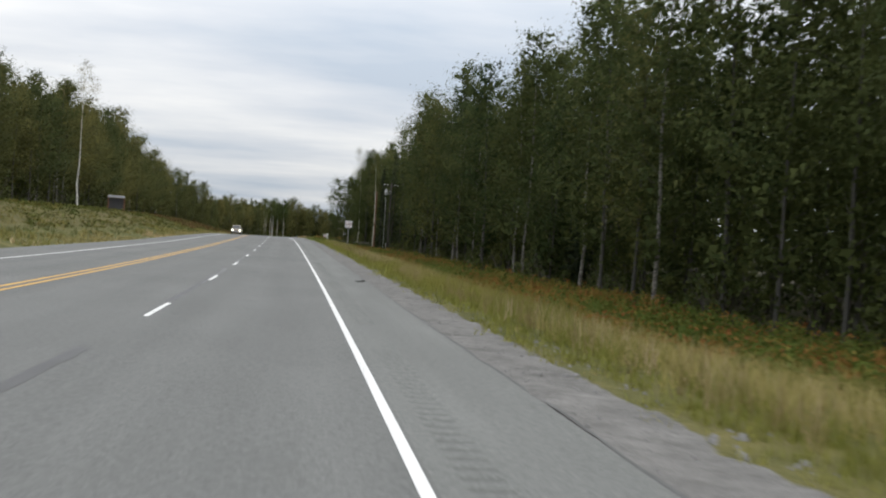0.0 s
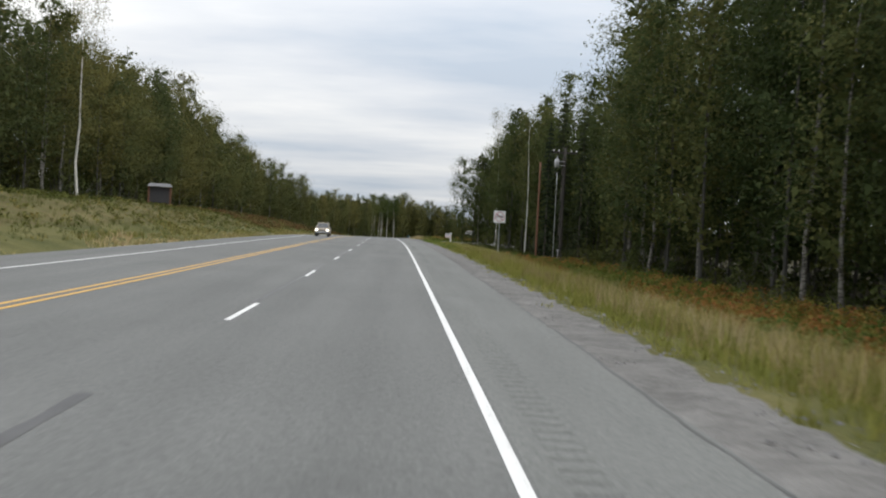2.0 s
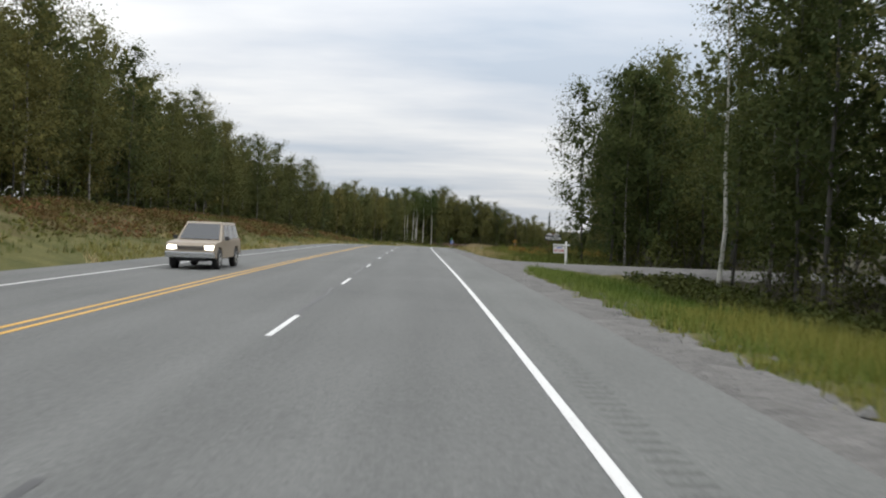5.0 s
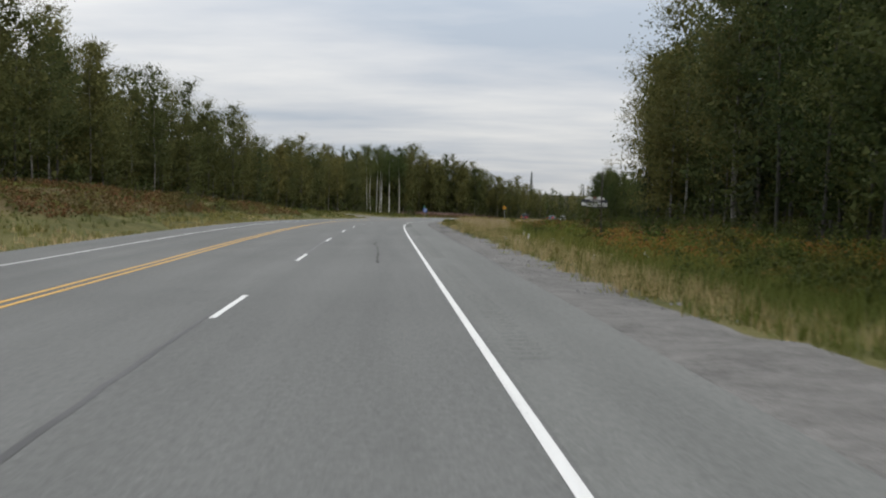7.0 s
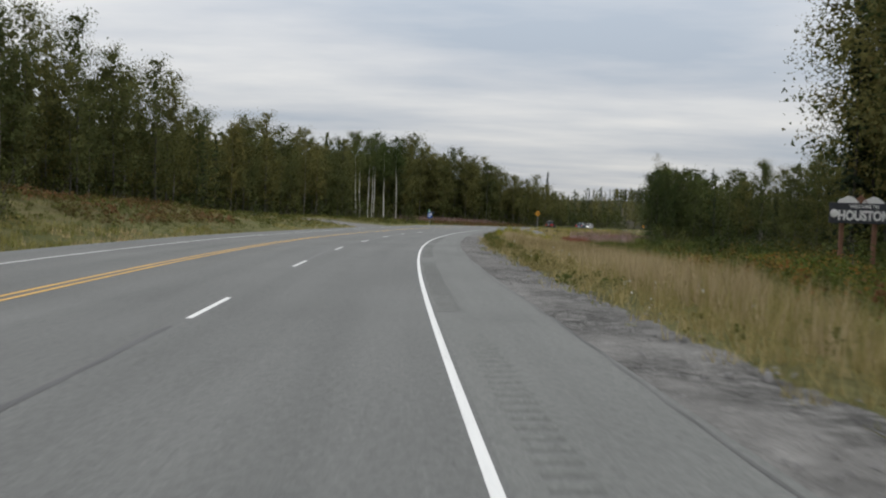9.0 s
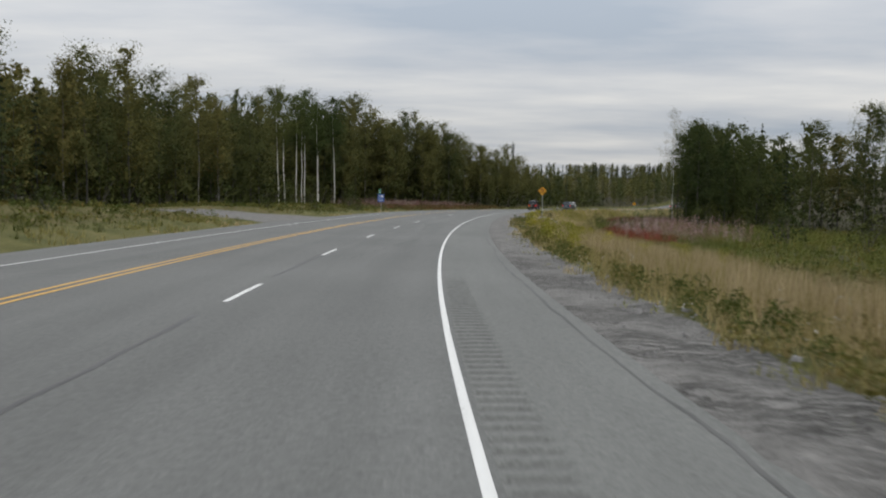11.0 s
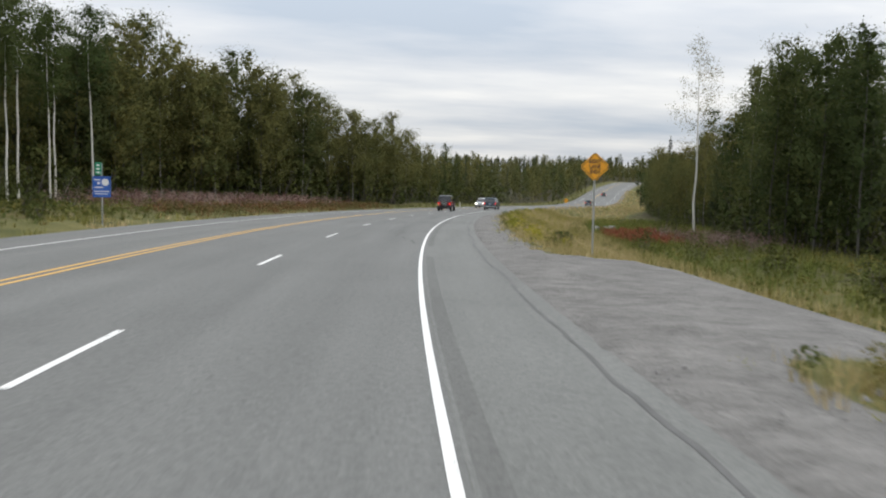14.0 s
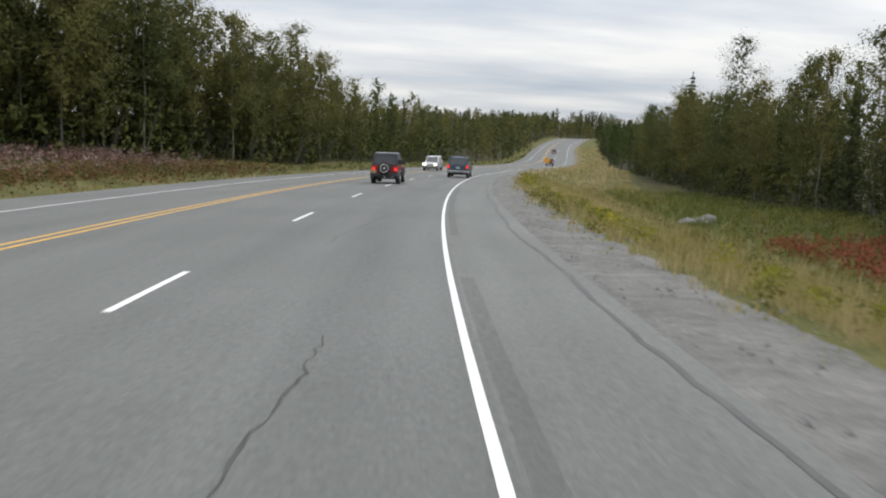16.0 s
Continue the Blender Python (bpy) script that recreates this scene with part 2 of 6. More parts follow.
M_BIRCH = leaf_material("birch_leaves", [(0.05, (0.052, 0.070, 0.024)), (0.35, (0.088, 0.101, 0.034)), (0.62, (0.130, 0.128, 0.042)), (0.84, (0.162, 0.148, 0.046)), (0.97, (0.190, 0.155, 0.050))], 0.36)
# greener birch leaves, their colour also darkened for the dim light on the right-hand woods
M_SHADEDGREENBIRCH = leaf_material("shaded_green_birch_leaves", [(0.05, (0.030, 0.049, 0.016)), (0.45, (0.063, 0.081, 0.025)), (0.75, (0.095, 0.110, 0.034)), (0.95, (0.138, 0.134, 0.042))], 0.34)
M_ASPEN = leaf_material("aspen_leaves", [(0.1, (0.045, 0.068, 0.020)), (0.9, (0.105, 0.120, 0.036))], 0.3)
M_SPRUCE = leaf_material("spruce_needles", [(0.1, (0.022, 0.034, 0.017)), (0.9, (0.055, 0.067, 0.031))], 0.2)
M_SHRUB = leaf_material("shrub_leaves", [(0.1, (0.036, 0.052, 0.014)), (0.9, (0.095, 0.102, 0.028))], 0.2)
M_GRASS = leaf_material("tall_grass", [(0.1, (0.17, 0.19, 0.04)), (0.5, (0.30, 0.28, 0.075)), (0.9, (0.46, 0.38, 0.16))], 0.45)
M_STRAW = leaf_material("straw_grass", [(0.1, (0.17, 0.18, 0.04)), (0.45, (0.30, 0.255, 0.10)), (0.9, (0.54, 0.42, 0.24))], 0.45)
M_SAND = leaf_material("sandy_grass", [(0.1, (0.24, 0.19, 0.085)), (0.5, (0.36, 0.28, 0.15)), (0.9, (0.54, 0.43, 0.27))], 0.4)
M_YELLOWWEED = leaf_material("yellow_weeds", [(0.1, (0.13, 0.15, 0.022)), (0.5, (0.25, 0.24, 0.03)), (0.9, (0.42, 0.36, 0.045))], 0.4)
M_MOWN = leaf_material("bright_green_grass", [(0.1, (0.07, 0.125, 0.022)), (0.9, (0.17, 0.215, 0.05))], 0.4)
M_LAWN = leaf_material("green_grass", [(0.1, (0.085, 0.120, 0.026)), (0.6, (0.16, 0.17, 0.042)), (0.95, (0.27, 0.23, 0.075))], 0.4)
M_FERN = leaf_material("fern_and_fireweed", [(0.1, (0.075, 0.12, 0.024)), (0.5, (0.15, 0.165, 0.034)), (0.68, (0.23, 0.17, 0.04)), (0.85, (0.29, 0.13, 0.04)), (0.98, (0.27, 0.09, 0.04))], 0.4)
M_FIELD = leaf_material("field_plants", [(0.1, (0.065, 0.088, 0.02)), (0.6, (0.125, 0.130, 0.034)), (0.95, (0.20, 0.16, 0.05))], 0.35)
M_THICKET = leaf_material("thicket_leaves", [(0.1, (0.040, 0.062, 0.016)), (0.5, (0.080, 0.100, 0.026)), (0.78, (0.13, 0.125, 0.032)), (0.95, (0.20, 0.115, 0.034))], 0.3)
M_HEATH = leaf_material("rusty_plants", [(0.1, (0.08, 0.08, 0.026)), (0.6, (0.13, 0.09, 0.035)), (0.95, (0.20, 0.085, 0.045))], 0.3)
M_SEED = leaf_material("fireweed_seedheads", [(0.1, (0.11, 0.055, 0.045)), (0.5, (0.21, 0.135, 0.115)), (0.95, (0.30, 0.23, 0.21))], 0.3)
M_PINK = leaf_material("pink_seedheads", [(0.1, (0.20, 0.10, 0.085)), (0.5, (0.36, 0.24, 0.22)), (0.95, (0.55, 0.44, 0.42))], 0.35)
M_RED = leaf_material("red_fireweed", [(0.1, (0.15, 0.065, 0.035)), (0.9, (0.29, 0.075, 0.05))], 0.35)


def birch_bark():
    m, nt, b = material("white_birch_bark")
    tc = nt.nodes.new("ShaderNodeTexCoord").outputs["Object"]
    mp = nt.nodes.new("ShaderNodeMapping")
    mp.inputs["Scale"].default_value = (3, 3, 9)
    nt.links.new(tc, mp.inputs[0])
    bands, blot = noise_out(nt, mp.outputs[0], 1.2, 5, 0.7), noise_out(nt, tc, 0.6, 3)
    f = mth(nt, "ADD", mth(nt, "MULTIPLY", bands, 0.7), mth(nt, "MULTIPLY", blot, 0.3))
    nt.links.new(ramp(nt, f, [(0.42, (0.04, 0.036, 0.03)), (0.52, (0.20, 0.185, 0.16)), (0.72, (0.42, 0.40, 0.36))]), b.inputs["Base Color"])
    b.inputs["Roughness"].default_value = 0.8
    bump(nt, b, bands, 0.4, 0.02)
    return m


M_BARK = birch_bark()
M_WHITEBARK = plain("bright_aspen_bark", (0.60, 0.58, 0.53), 0.8, var=0.25, scale=1.5, bumps=0.3)
M_GREYBARK = plain("grey_birch_bark", (0.07, 0.066, 0.057), 0.9, var=0.5, scale=3, bumps=0.4)
M_DARKBARK = plain("dark_bark", (0.085, 0.075, 0.062), 0.9, var=0.4, scale=4, bumps=0.5)
M_GALV = plain("galvanised_steel", (0.42, 0.43, 0.43), 0.45, 0.75, 0.15, 12)
M_WOODPOLE = plain("brown_pole_wood", (0.17, 0.085, 0.05), 0.85, var=0.35, scale=5, bumps=0.4)
M_TARPOLE = plain("dark_creosote_wood", (0.045, 0.038, 0.032), 0.85, var=0.35, scale=5, bumps=0.4)
M_SIGNWHITE = plain("white_sign_sheet", (0.74, 0.73, 0.71), 0.45, var=0.05)
M_SIGNRED = plain("red_sign_sheet", (0.42, 0.035, 0.05), 0.45, var=0.1)
M_SIGNBLACK = plain("black_sign_print", (0.02, 0.02, 0.022), 0.5, var=0.2)
M_SIGNYELLOW = plain("yellow_sign_sheet", (0.80, 0.36, 0.02), 0.4, var=0.06)
M_SIGNBLUE = plain("blue_sign_sheet", (0.03, 0.11, 0.42), 0.4, var=0.12)
M_SIGNGREEN = plain("green_sign_sheet", (0.02, 0.24, 0.13), 0.4, var=0.12)
M_WHITEWOOD = plain("white_painted_wood", (0.75, 0.75, 0.73), 0.6, var=0.08, scale=6)
M_SIGNDARK = plain("dark_painted_board", (0.035, 0.037, 0.045), 0.6, var=0.25)
M_GREYBOARD = plain("weathered_grey_board", (0.05, 0.05, 0.055), 0.8, var=0.2)
M_ROOFTIN = plain("pale_tin_sheet", (0.42, 0.42, 0.43), 0.45, 0.2, 0.2)
M_ROOFDULL = plain("weathered_tin", (0.20, 0.20, 0.21), 0.7, 0.0, 0.35, 5)
M_REDPAINT = plain("red_car_paint", (0.30, 0.022, 0.025), 0.25, var=0.06, bumps=0, spec=0.6)
M_BLUEPAINT = plain("blue_car_paint", (0.018, 0.042, 0.062), 0.28, 0.2, 0.08, bumps=0, spec=0.6)
M_DARKPAINT = plain("dark_grey_car_paint", (0.03, 0.032, 0.034), 0.3, var=0.1, bumps=0)
M_TANPAINT = plain("tan_car_paint", (0.30, 0.25, 0.19), 0.35, var=0.08, bumps=0)
M_SILVERPAINT = plain("silver_car_paint", (0.5, 0.51, 0.52), 0.3, 0.5, 0.05, bumps=0)
M_BLACKTOP = plain("black_hardtop", (0.028, 0.03, 0.036), 0.55, var=0.15, scale=10)
M_BLACKPLASTIC = plain("black_plastic", (0.03, 0.031, 0.033), 0.6, var=0.2, scale=10)
M_FLARE = plain("grey_fender_plastic", (0.045, 0.048, 0.056), 0.55, var=0.15)
M_TYRE = plain("tyre_rubber", (0.022, 0.022, 0.022), 0.8, var=0.25, scale=14, bumps=0.3)
M_RIM = plain("silver_alloy", (0.60, 0.60, 0.58), 0.4, 0.3, 0.1)
M_CHROME = plain("dull_chrome", (0.5, 0.51, 0.52), 0.25, 0.9, 0.1)
M_CARGLASS = plain("dark_car_glass", (0.02, 0.023, 0.026), 0.06, var=0.05, bumps=0, spec=0.8)
M_PLATE = plain("yellow_plate", (0.62, 0.37, 0.04), 0.5, var=0.1)
M_WHITEPLATE = plain("white_plate", (0.6, 0.6, 0.58), 0.5, var=0.1)
M_GREYROOF = plain("grey_roof_panel", (0.16, 0.17, 0.18), 0.5, var=0.1)
M_ROCK = plain("grey_rock", (0.17, 0.165, 0.16), 0.9, var=0.35, scale=3, bumps=0.6)
M_CONCRETE = plain("grey_plank", (0.14, 0.13, 0.12), 0.9, var=0.25, scale=6, bumps=0.3)


def glowing(name, color, power):
    m, nt, b = material(name)
    b.inputs["Base Color"].default_value = (*color, 1)
    b.inputs["Emission Color"].default_value = (*color, 1)
    b.inputs["Emission Strength"].default_value = power
    b.inputs["Roughness"].default_value = 0.3
    return m


M_TAILLIGHT = glowing("lit_tail_lamp", (0.8, 0.03, 0.02), 0.8)
M_TAILOFF = plain("tail_lamp_plastic", (0.28, 0.01, 0.012), 0.2, var=0.05, bumps=0)
M_HEADLIGHT = glowing("lit_headlamp", (1.0, 0.93, 0.78), 6.0)

# ---------------------------------------------------------------- the line of the road
# s runs along the right-hand edge line, u to the right of it, both in metres
K_S = np.concatenate([np.arange(0, 501, 25.0), [530.0, 560.0, 600.0, 650.0, 700.0, 760.0, 850.0, 930.0, 2600.0]])
K_V = np.array([0.364, 0.345, 0.172, 0.073, 0.115, 0.405, 0.297, -0.121, -0.13, -0.552, -1.794, -2.568, -2.07, -1.864, -2.27, -2.334, -2.118, -2.108, -2.066, -1.82, -1.498, -0.623, 0.413, 0.918, 0.583, -0.218, -0.868, -0.72, -0.3, 0.0]) * 1e-3
G_S = np.concatenate([np.arange(0, 501, 25.0), [540.0, 600.0, 660.0, 760.0, 835.0, 865.0, 895.0, 940.0, 1000.0, 1200.0, 2600.0]])
G_V = np.array([-0.82, -0.25, 0.31, 0.53, 0.58, 0.15, -0.21, -0.6, -0.78, -1.4, -1.98, -2.38, -2.21, -2.02, -1.96, -2.33, -2.65, -2.7, -2.9, -2.92, -2.54, -3.07, -1.56, 1.13, 3.28, 3.5, 1.2, -1.5, -1.5, 0.5, 0.5, 0.0]) * 1e-2
B_S = np.concatenate([np.arange(0, 501, 25.0), [540.0, 2600.0]])
B_V = np.array([2.49, 2.33, 1.89, 0.94, 0.59, 0.33, 0.1, -0.47, -0.99, -0.28, 0.28, 0.54, 0.44, 0.43, 0.35, 0.37, -0.02, -0.44, -0.76, -0.78, -0.57, -0.28, 0.01]) * 1e-2
SS = np.arange(-260, 2600, 1.5)


def _sum(v):
    c = np.concatenate([[0], np.cumsum((v[1:] + v[:-1]) / 2 * np.diff(SS))])
    return c - np.interp(0, SS, c)


TH = _sum(np.interp(SS, K_S, K_V))
RX, RY, RZ = _sum(-np.sin(TH)), _sum(np.cos(TH)), _sum(np.interp(SS, G_S, G_V))


def on_road(s, u, h=0.0):
    """World places on the road surface (continued sideways), h above it; s and u may be arrays."""
    s, u = np.asarray(s, float), np.asarray(u, float)
    th = np.interp(s, SS, TH)
    bank = np.interp(s, B_S, B_V) * np.clip(-u, -2.2, 13.2)
    return np.stack([np.interp(s, SS, RX) + np.cos(th) * u, np.interp(s, SS, RY) + np.sin(th) * u,
                     np.interp(s, SS, RZ) + bank + h + 0 * u], -1)


def heading(s):
    return float(np.degrees(np.interp(s, SS, TH)))


def smooth(x, a, b):
    t = np.clip((x - a) / (b - a), 0, 1)
    return t * t * (3 - 2 * t)


def bell(x, a, b, soft):
    return smooth(x, a - soft, a) * (1 - smooth(x, b, b + soft))


def wobble(s, u, size, amount):
    """Cheap smooth unevenness of the ground."""
    return amount * (np.sin(s / size + 1.3 * np.sin(u / size * 0.7)) * np.cos(u / size * 1.1 + 0.6 * np.sin(s / size * 0.43)))


DRIVE_1, DRIVE_2, DRIVE_L = (172.8, 181.4), (350.5, 362.0), (337.0, 349.0)


def drive(s, u):
    """1 on the two gravel driveways to the right and on the one to the left."""
    near, wide = 9.0 * (1 - smooth(u, 2.8, 5.0)), 2.0 * (1 - smooth(u, 3.0, 8.0))
    lwide = 2.0 * (1 - smooth(-u, 14.0, 19.0))
    a = bell(s, DRIVE_1[0] - near, DRIVE_1[1] + near, 1.2) * (u > 1.5)
    b = bell(s, DRIVE_2[0] - wide, DRIVE_2[1] + wide, 1.5) * (u > 1.5) * (1 - smooth(u, 6.5, 8.5))
    c = bell(s, DRIVE_L[0] - lwide, DRIVE_L[1] + lwide, 1.5) * (u < -12)
    return np.maximum(np.maximum(a, b), c)


LEFT_RISE_S, LEFT_RISE = (-260, 60, 130, 240, 290, 330, 380, 460, 560, 700, 2600), (2.2, 2.2, 2.5, 2.5, 2.0, 0.9, 0.5, 0.5, 2.5, 4.0, 6.0)
RIGHT_DROP_S, RIGHT_DROP = (-260, 0, 110, 170, 205, 255, 300, 360, 470, 560, 2600), (-0.5, -0.5, -0.9, -0.6, -0.25, -0.3, -0.9, -1.6, -1.7, -0.4, 3.0)


def ground_height(s, u):
    """Height of the ground over the road surface at (s, u)."""
    s, u = np.asarray(s, float), np.asarray(u, float)
    d = drive(s, u)
    right = -0.05 * smooth(u, 2.0, 3.6) + (np.interp(s, RIGHT_DROP_S, RIGHT_DROP)) * smooth(u, 3.4, 9.5)
    right = right * (1 - 0.85 * d) + wobble(s, u, 3.1, 0.10) * smooth(u, 3.6, 7) * (1 - d)
    left = np.interp(s, LEFT_RISE_S, LEFT_RISE) * smooth(-u, 15.0, 27.0) - 0.25 * bell(-u, 14.2, 15.5, 1.0)
    left = left * (1 - 0.6 * d) + wobble(s, u, 4.3, 0.16) * smooth(-u, 14.5, 20) * (1 - d)
    far = 3.0 * smooth(np.abs(u + 5), 120, 420)
    return np.where(u > 0, right, left) + far


def on_ground(s, u, h=0.0):
    return on_road(s, u, ground_height(s, u) + h)


def put(s, u, turn=0.0, h=0.0, ground=True):
    """A pose on the ground or road, its y axis along the road, turned by some degrees."""
    p = on_ground(s, u, h) if ground else on_road(s, u, h)
    return pose(*[float(c) for c in p], 0, 0, heading(s) + turn)


# ---------------------------------------------------------------- mesh helpers
def fast_mesh(name, verts, loops, sizes, mats, index=None, attrs=None, uv=None, smooth_all=False, normals=None):
    me = bpy.data.meshes.new(name)
    verts = np.ascontiguousarray(verts, np.float32)
    loops, sizes = np.ascontiguousarray(loops, np.int32).ravel(), np.ascontiguousarray(sizes, np.int32)
    me.vertices.add(len(verts))
    me.vertices.foreach_set("co", verts.ravel())
    me.loops.add(len(loops))
    me.loops.foreach_set("vertex_index", loops)
    me.polygons.add(len(sizes))
    me.polygons.foreach_set("loop_start", np.concatenate([[0], np.cumsum(sizes)[:-1]]).astype(np.int32))
    for m in mats:
        me.materials.append(m)
    if index is not None:
        me.polygons.foreach_set("material_index", np.ascontiguousarray(index, np.int32))
    if smooth_all:
        me.polygons.foreach_set("use_smooth", np.ones(len(sizes), bool))
    me.update(calc_edges=True)
    for key, values in (attrs or {}).items():
        a = me.attributes.new(key, "FLOAT", "POINT")
        a.data.foreach_set("value", np.ascontiguousarray(values, np.float32))
    if uv is not None:
        layer = me.uv_layers.new(name="plan")
        layer.data.foreach_set("uv", np.ascontiguousarray(uv, np.float32)[loops].ravel())
    if normals is not None:
        me.normals_split_custom_set_from_vertices(np.ascontiguousarray(normals, np.float32))
    return me


def sheet(name, s, u, place, mats, cover=None):
    """A grid over the stations s and the offsets u, laid by place(s, u)."""
    S, U = np.meshgrid(s, u, indexing="ij")
    V = place(S, U).reshape(-1, 3)
    n, k = len(s), len(u)
    i = (np.arange(n - 1)[:, None] * k + np.arange(k - 1)[None, :]).ravel()
    F = np.stack([i, i + 1, i + k + 1, i + k], -1)
    me = fast_mesh(name, V, F, np.full(len(F), 4), mats, uv=np.stack([U, S], -1).reshape(-1, 2), smooth_all=True)
    if cover is not None:
        a = me.color_attributes.new("cover", "FLOAT_COLOR", "POINT")
        a.data.foreach_set("color", np.ascontiguousarray(cover(S, U).reshape(-1, 4), np.float32).ravel())
    return new(name, me)


def part(name, bm, mat, parent, label=""):
    me = bpy.data.meshes.new(name)
    bm.to_mesh(me)
    bm.free()
    me.materials.append(mat)
    ob = new(name, me)
    ob.parent = parent
    if label:
        tagged(ob, label)
    return ob


def hexa(corners, bevel=0.0, segs=2):
    """Eight corners: four below, then the four above them, both the same way round."""
    bm = bmesh.new()
    v = [bm.verts.new(c) for c in corners]
    for f in ((3, 2, 1, 0), (4, 5, 6, 7), (0, 1, 5, 4), (1, 2, 6, 5), (2, 3, 7, 6), (3, 0, 4, 7)):
        bm.faces.new([v[i] for i in f])
    bmesh.ops.recalc_face_normals(bm, faces=bm.faces)
    if bevel:
        bmesh.ops.bevel(bm, geom=bm.edges[:], offset=bevel, segments=segs, affect="EDGES", profile=0.7)
    return bm


def box(x0, x1, y0, y1, z0, z1, bevel=0.0, tx=0.0, ty0=0.0, ty1=0.0):
    """A box whose top is drawn in by tx at both sides, ty0 at the back and ty1 at the front."""
    return hexa([(x0, y0, z0), (x1, y0, z0), (x1, y1, z0), (x0, y1, z0),
                 (x0 + tx, y0 + ty0, z1), (x1 - tx, y0 + ty0, z1), (x1 - tx, y1 - ty1, z1), (x0 + tx, y1 - ty1, z1)], bevel)


def profile(points, x0, x1, bevel=0.0, draw=0.0, z_draw=99.0):
    """A side outline in (y, z), pushed out from x0 to x1; points above z_draw lean in by draw."""
    bm = bmesh.new()
    a = [bm.verts.new((x0 + (draw if z > z_draw else 0), y, z)) for y, z in points]
    b = [bm.verts.new((x1 - (draw if z > z_draw else 0), y, z)) for y, z in points]
    n = len(points)
    bm.faces.new(a)
    bm.faces.new(b[::-1])
    for i in range(n):
        bm.faces.new((a[i], b[i], b[(i + 1) % n], a[(i + 1) % n]))
    bmesh.ops.recalc_face_normals(bm, faces=bm.faces)
    if bevel:
        bmesh.ops.bevel(bm, geom=bm.edges[:], offset=bevel, segments=2, affect="EDGES", profile=0.7)
    return bm


def spun(rings, sides=28, axis="X", at=(0, 0, 0)):
    """A turned shape: rings of (along, radius) about an axis."""
    bm = bmesh.new()
    made = []
    for a, rad in rings:
        ring = []
        for i in range(sides):
            t = 2 * math.pi * i / sides
            c, d = rad * math.cos(t), rad * math.sin(t)
            p = {"X": (a, c, d), "Y": (c, a, d), "Z": (c, d, a)}[axis]
            ring.append(bm.verts.new((p[0] + at[0], p[1] + at[1], p[2] + at[2])))
        made.append(ring)
    for r0, r1 in zip(made, made[1:]):
        for i in range(sides):
            f = bm.faces.new((r0[i], r0[(i + 1) % sides], r1[(i + 1) % sides], r1[i]))
            f.smooth = True
    for ring in (made[0], made[-1]):
        bm.faces.new(ring)
    bmesh.ops.recalc_face_normals(bm, faces=bm.faces)
    return bm


def merge(*bms):
    out = bmesh.new()
    for bm in bms:
        me = bpy.data.meshes.new("tmp")
        bm.to_mesh(me)
        bm.free()
        out.from_mesh(me)
        bpy.data.meshes.remove(me)
    return out


def thing(name, label, category, group="", kind=""):
    return tagged(new(name), label, category, group, kind)


# ---------------------------------------------------------------- road and ground
S_ROAD = np.concatenate([np.arange(-150, 0, 6.0), np.arange(0, 520, 2.0), np.arange(520, 1400, 8.0)])
LANE = 3.66
SHOULDER_L = -13.4


def road_sheet(name, u, mat, s=S_ROAD, h=0.0):
    return sheet(name, s, np.array(u, float), lambda S, U: on_road(S, U, h), [mat])


road = road_sheet("road", [SHOULDER_L, -11.2, -9.1, -7.3, -5.5, -3.66, -1.8, 0.0, 0.10], M_ASPHALT)
tagged(road, "worn grey asphalt highway of three lanes", "road", kind="structure")
shoulder = road_sheet("pavement", [0.74, 1.4, 1.95, 2.0], M_SHOULDER)
tagged(shoulder, "smooth grey asphalt shoulder beside the highway", "shoulder", kind="structure")


def rumble():
    """Milled grooves in the strip between the edge line and the shoulder, with plain stretches between."""
    rows = [(-150.0, 0.0)]
    s, last = -10.0, -12.0
    while s < 500:
        if (s % 18.3) < 14.5 and not 142 < s < 184 and (s < 292 or 327 < s < 330):
            last = s
            rows += [(s, 0.0), (s + 0.04, -0.024), (s + 0.14, -0.024), (s + 0.18, 0.0)]
        elif s - last > 1.9:
            last = s
            rows.append((s, 0.0))
        s += 0.305
    rows += [(a, 0.0) for a in np.arange(502.0, 1393.0, 8.0)]
    s, h = np.array(rows).T
    u = np.array([0.10, 0.14, 0.30, 0.34, 0.56, 0.60, 0.70, 0.74])
    outer, inner = np.array([0, 0, 0, 1, 1, 1, 1, 0.0]), np.array([0, 1, 1, 1, 1, 0, 0, 0.0])
    dip = np.where(s[:, None] < 235, 0.7 * outer[None], inner[None]) * h[:, None]
    ob = sheet("rumble_strip", s, u, lambda S, U: on_road(S, U, dip), [M_SHOULDER, M_RUMBLE, M_WORNRUMBLE])
    near_curve = np.repeat(s[:-1] > 235, len(u) - 1)
    low = (dip[:-1, :-1] + dip[:-1, 1:] + dip[1:, :-1] + dip[1:, 1:]) < -0.04
    index = low * np.where(near_curve.reshape(low.shape), 1, 2)
    worn = (s[:-1, None] > 330) & (s[:-1, None] % 36.6 < 31) & (u[None, :-1] > 0.12) & (u[None, :-1] < 0.32)
    ob.data.polygons.foreach_set("material_index", np.ascontiguousarray(np.where(worn, 1, index).ravel(), np.int32))
    return ob


tagged(rumble(), "milled rumble strip grooves in the asphalt shoulder", "rumble strip", kind="structure")


def line_strip(name, u0, u1, s, mat, label, h=0.006):
    ob = road_sheet(name, [u0, (u0 + u1) / 2, u1], mat, s, h)
    return tagged(ob, label, "road marking", kind="structure")


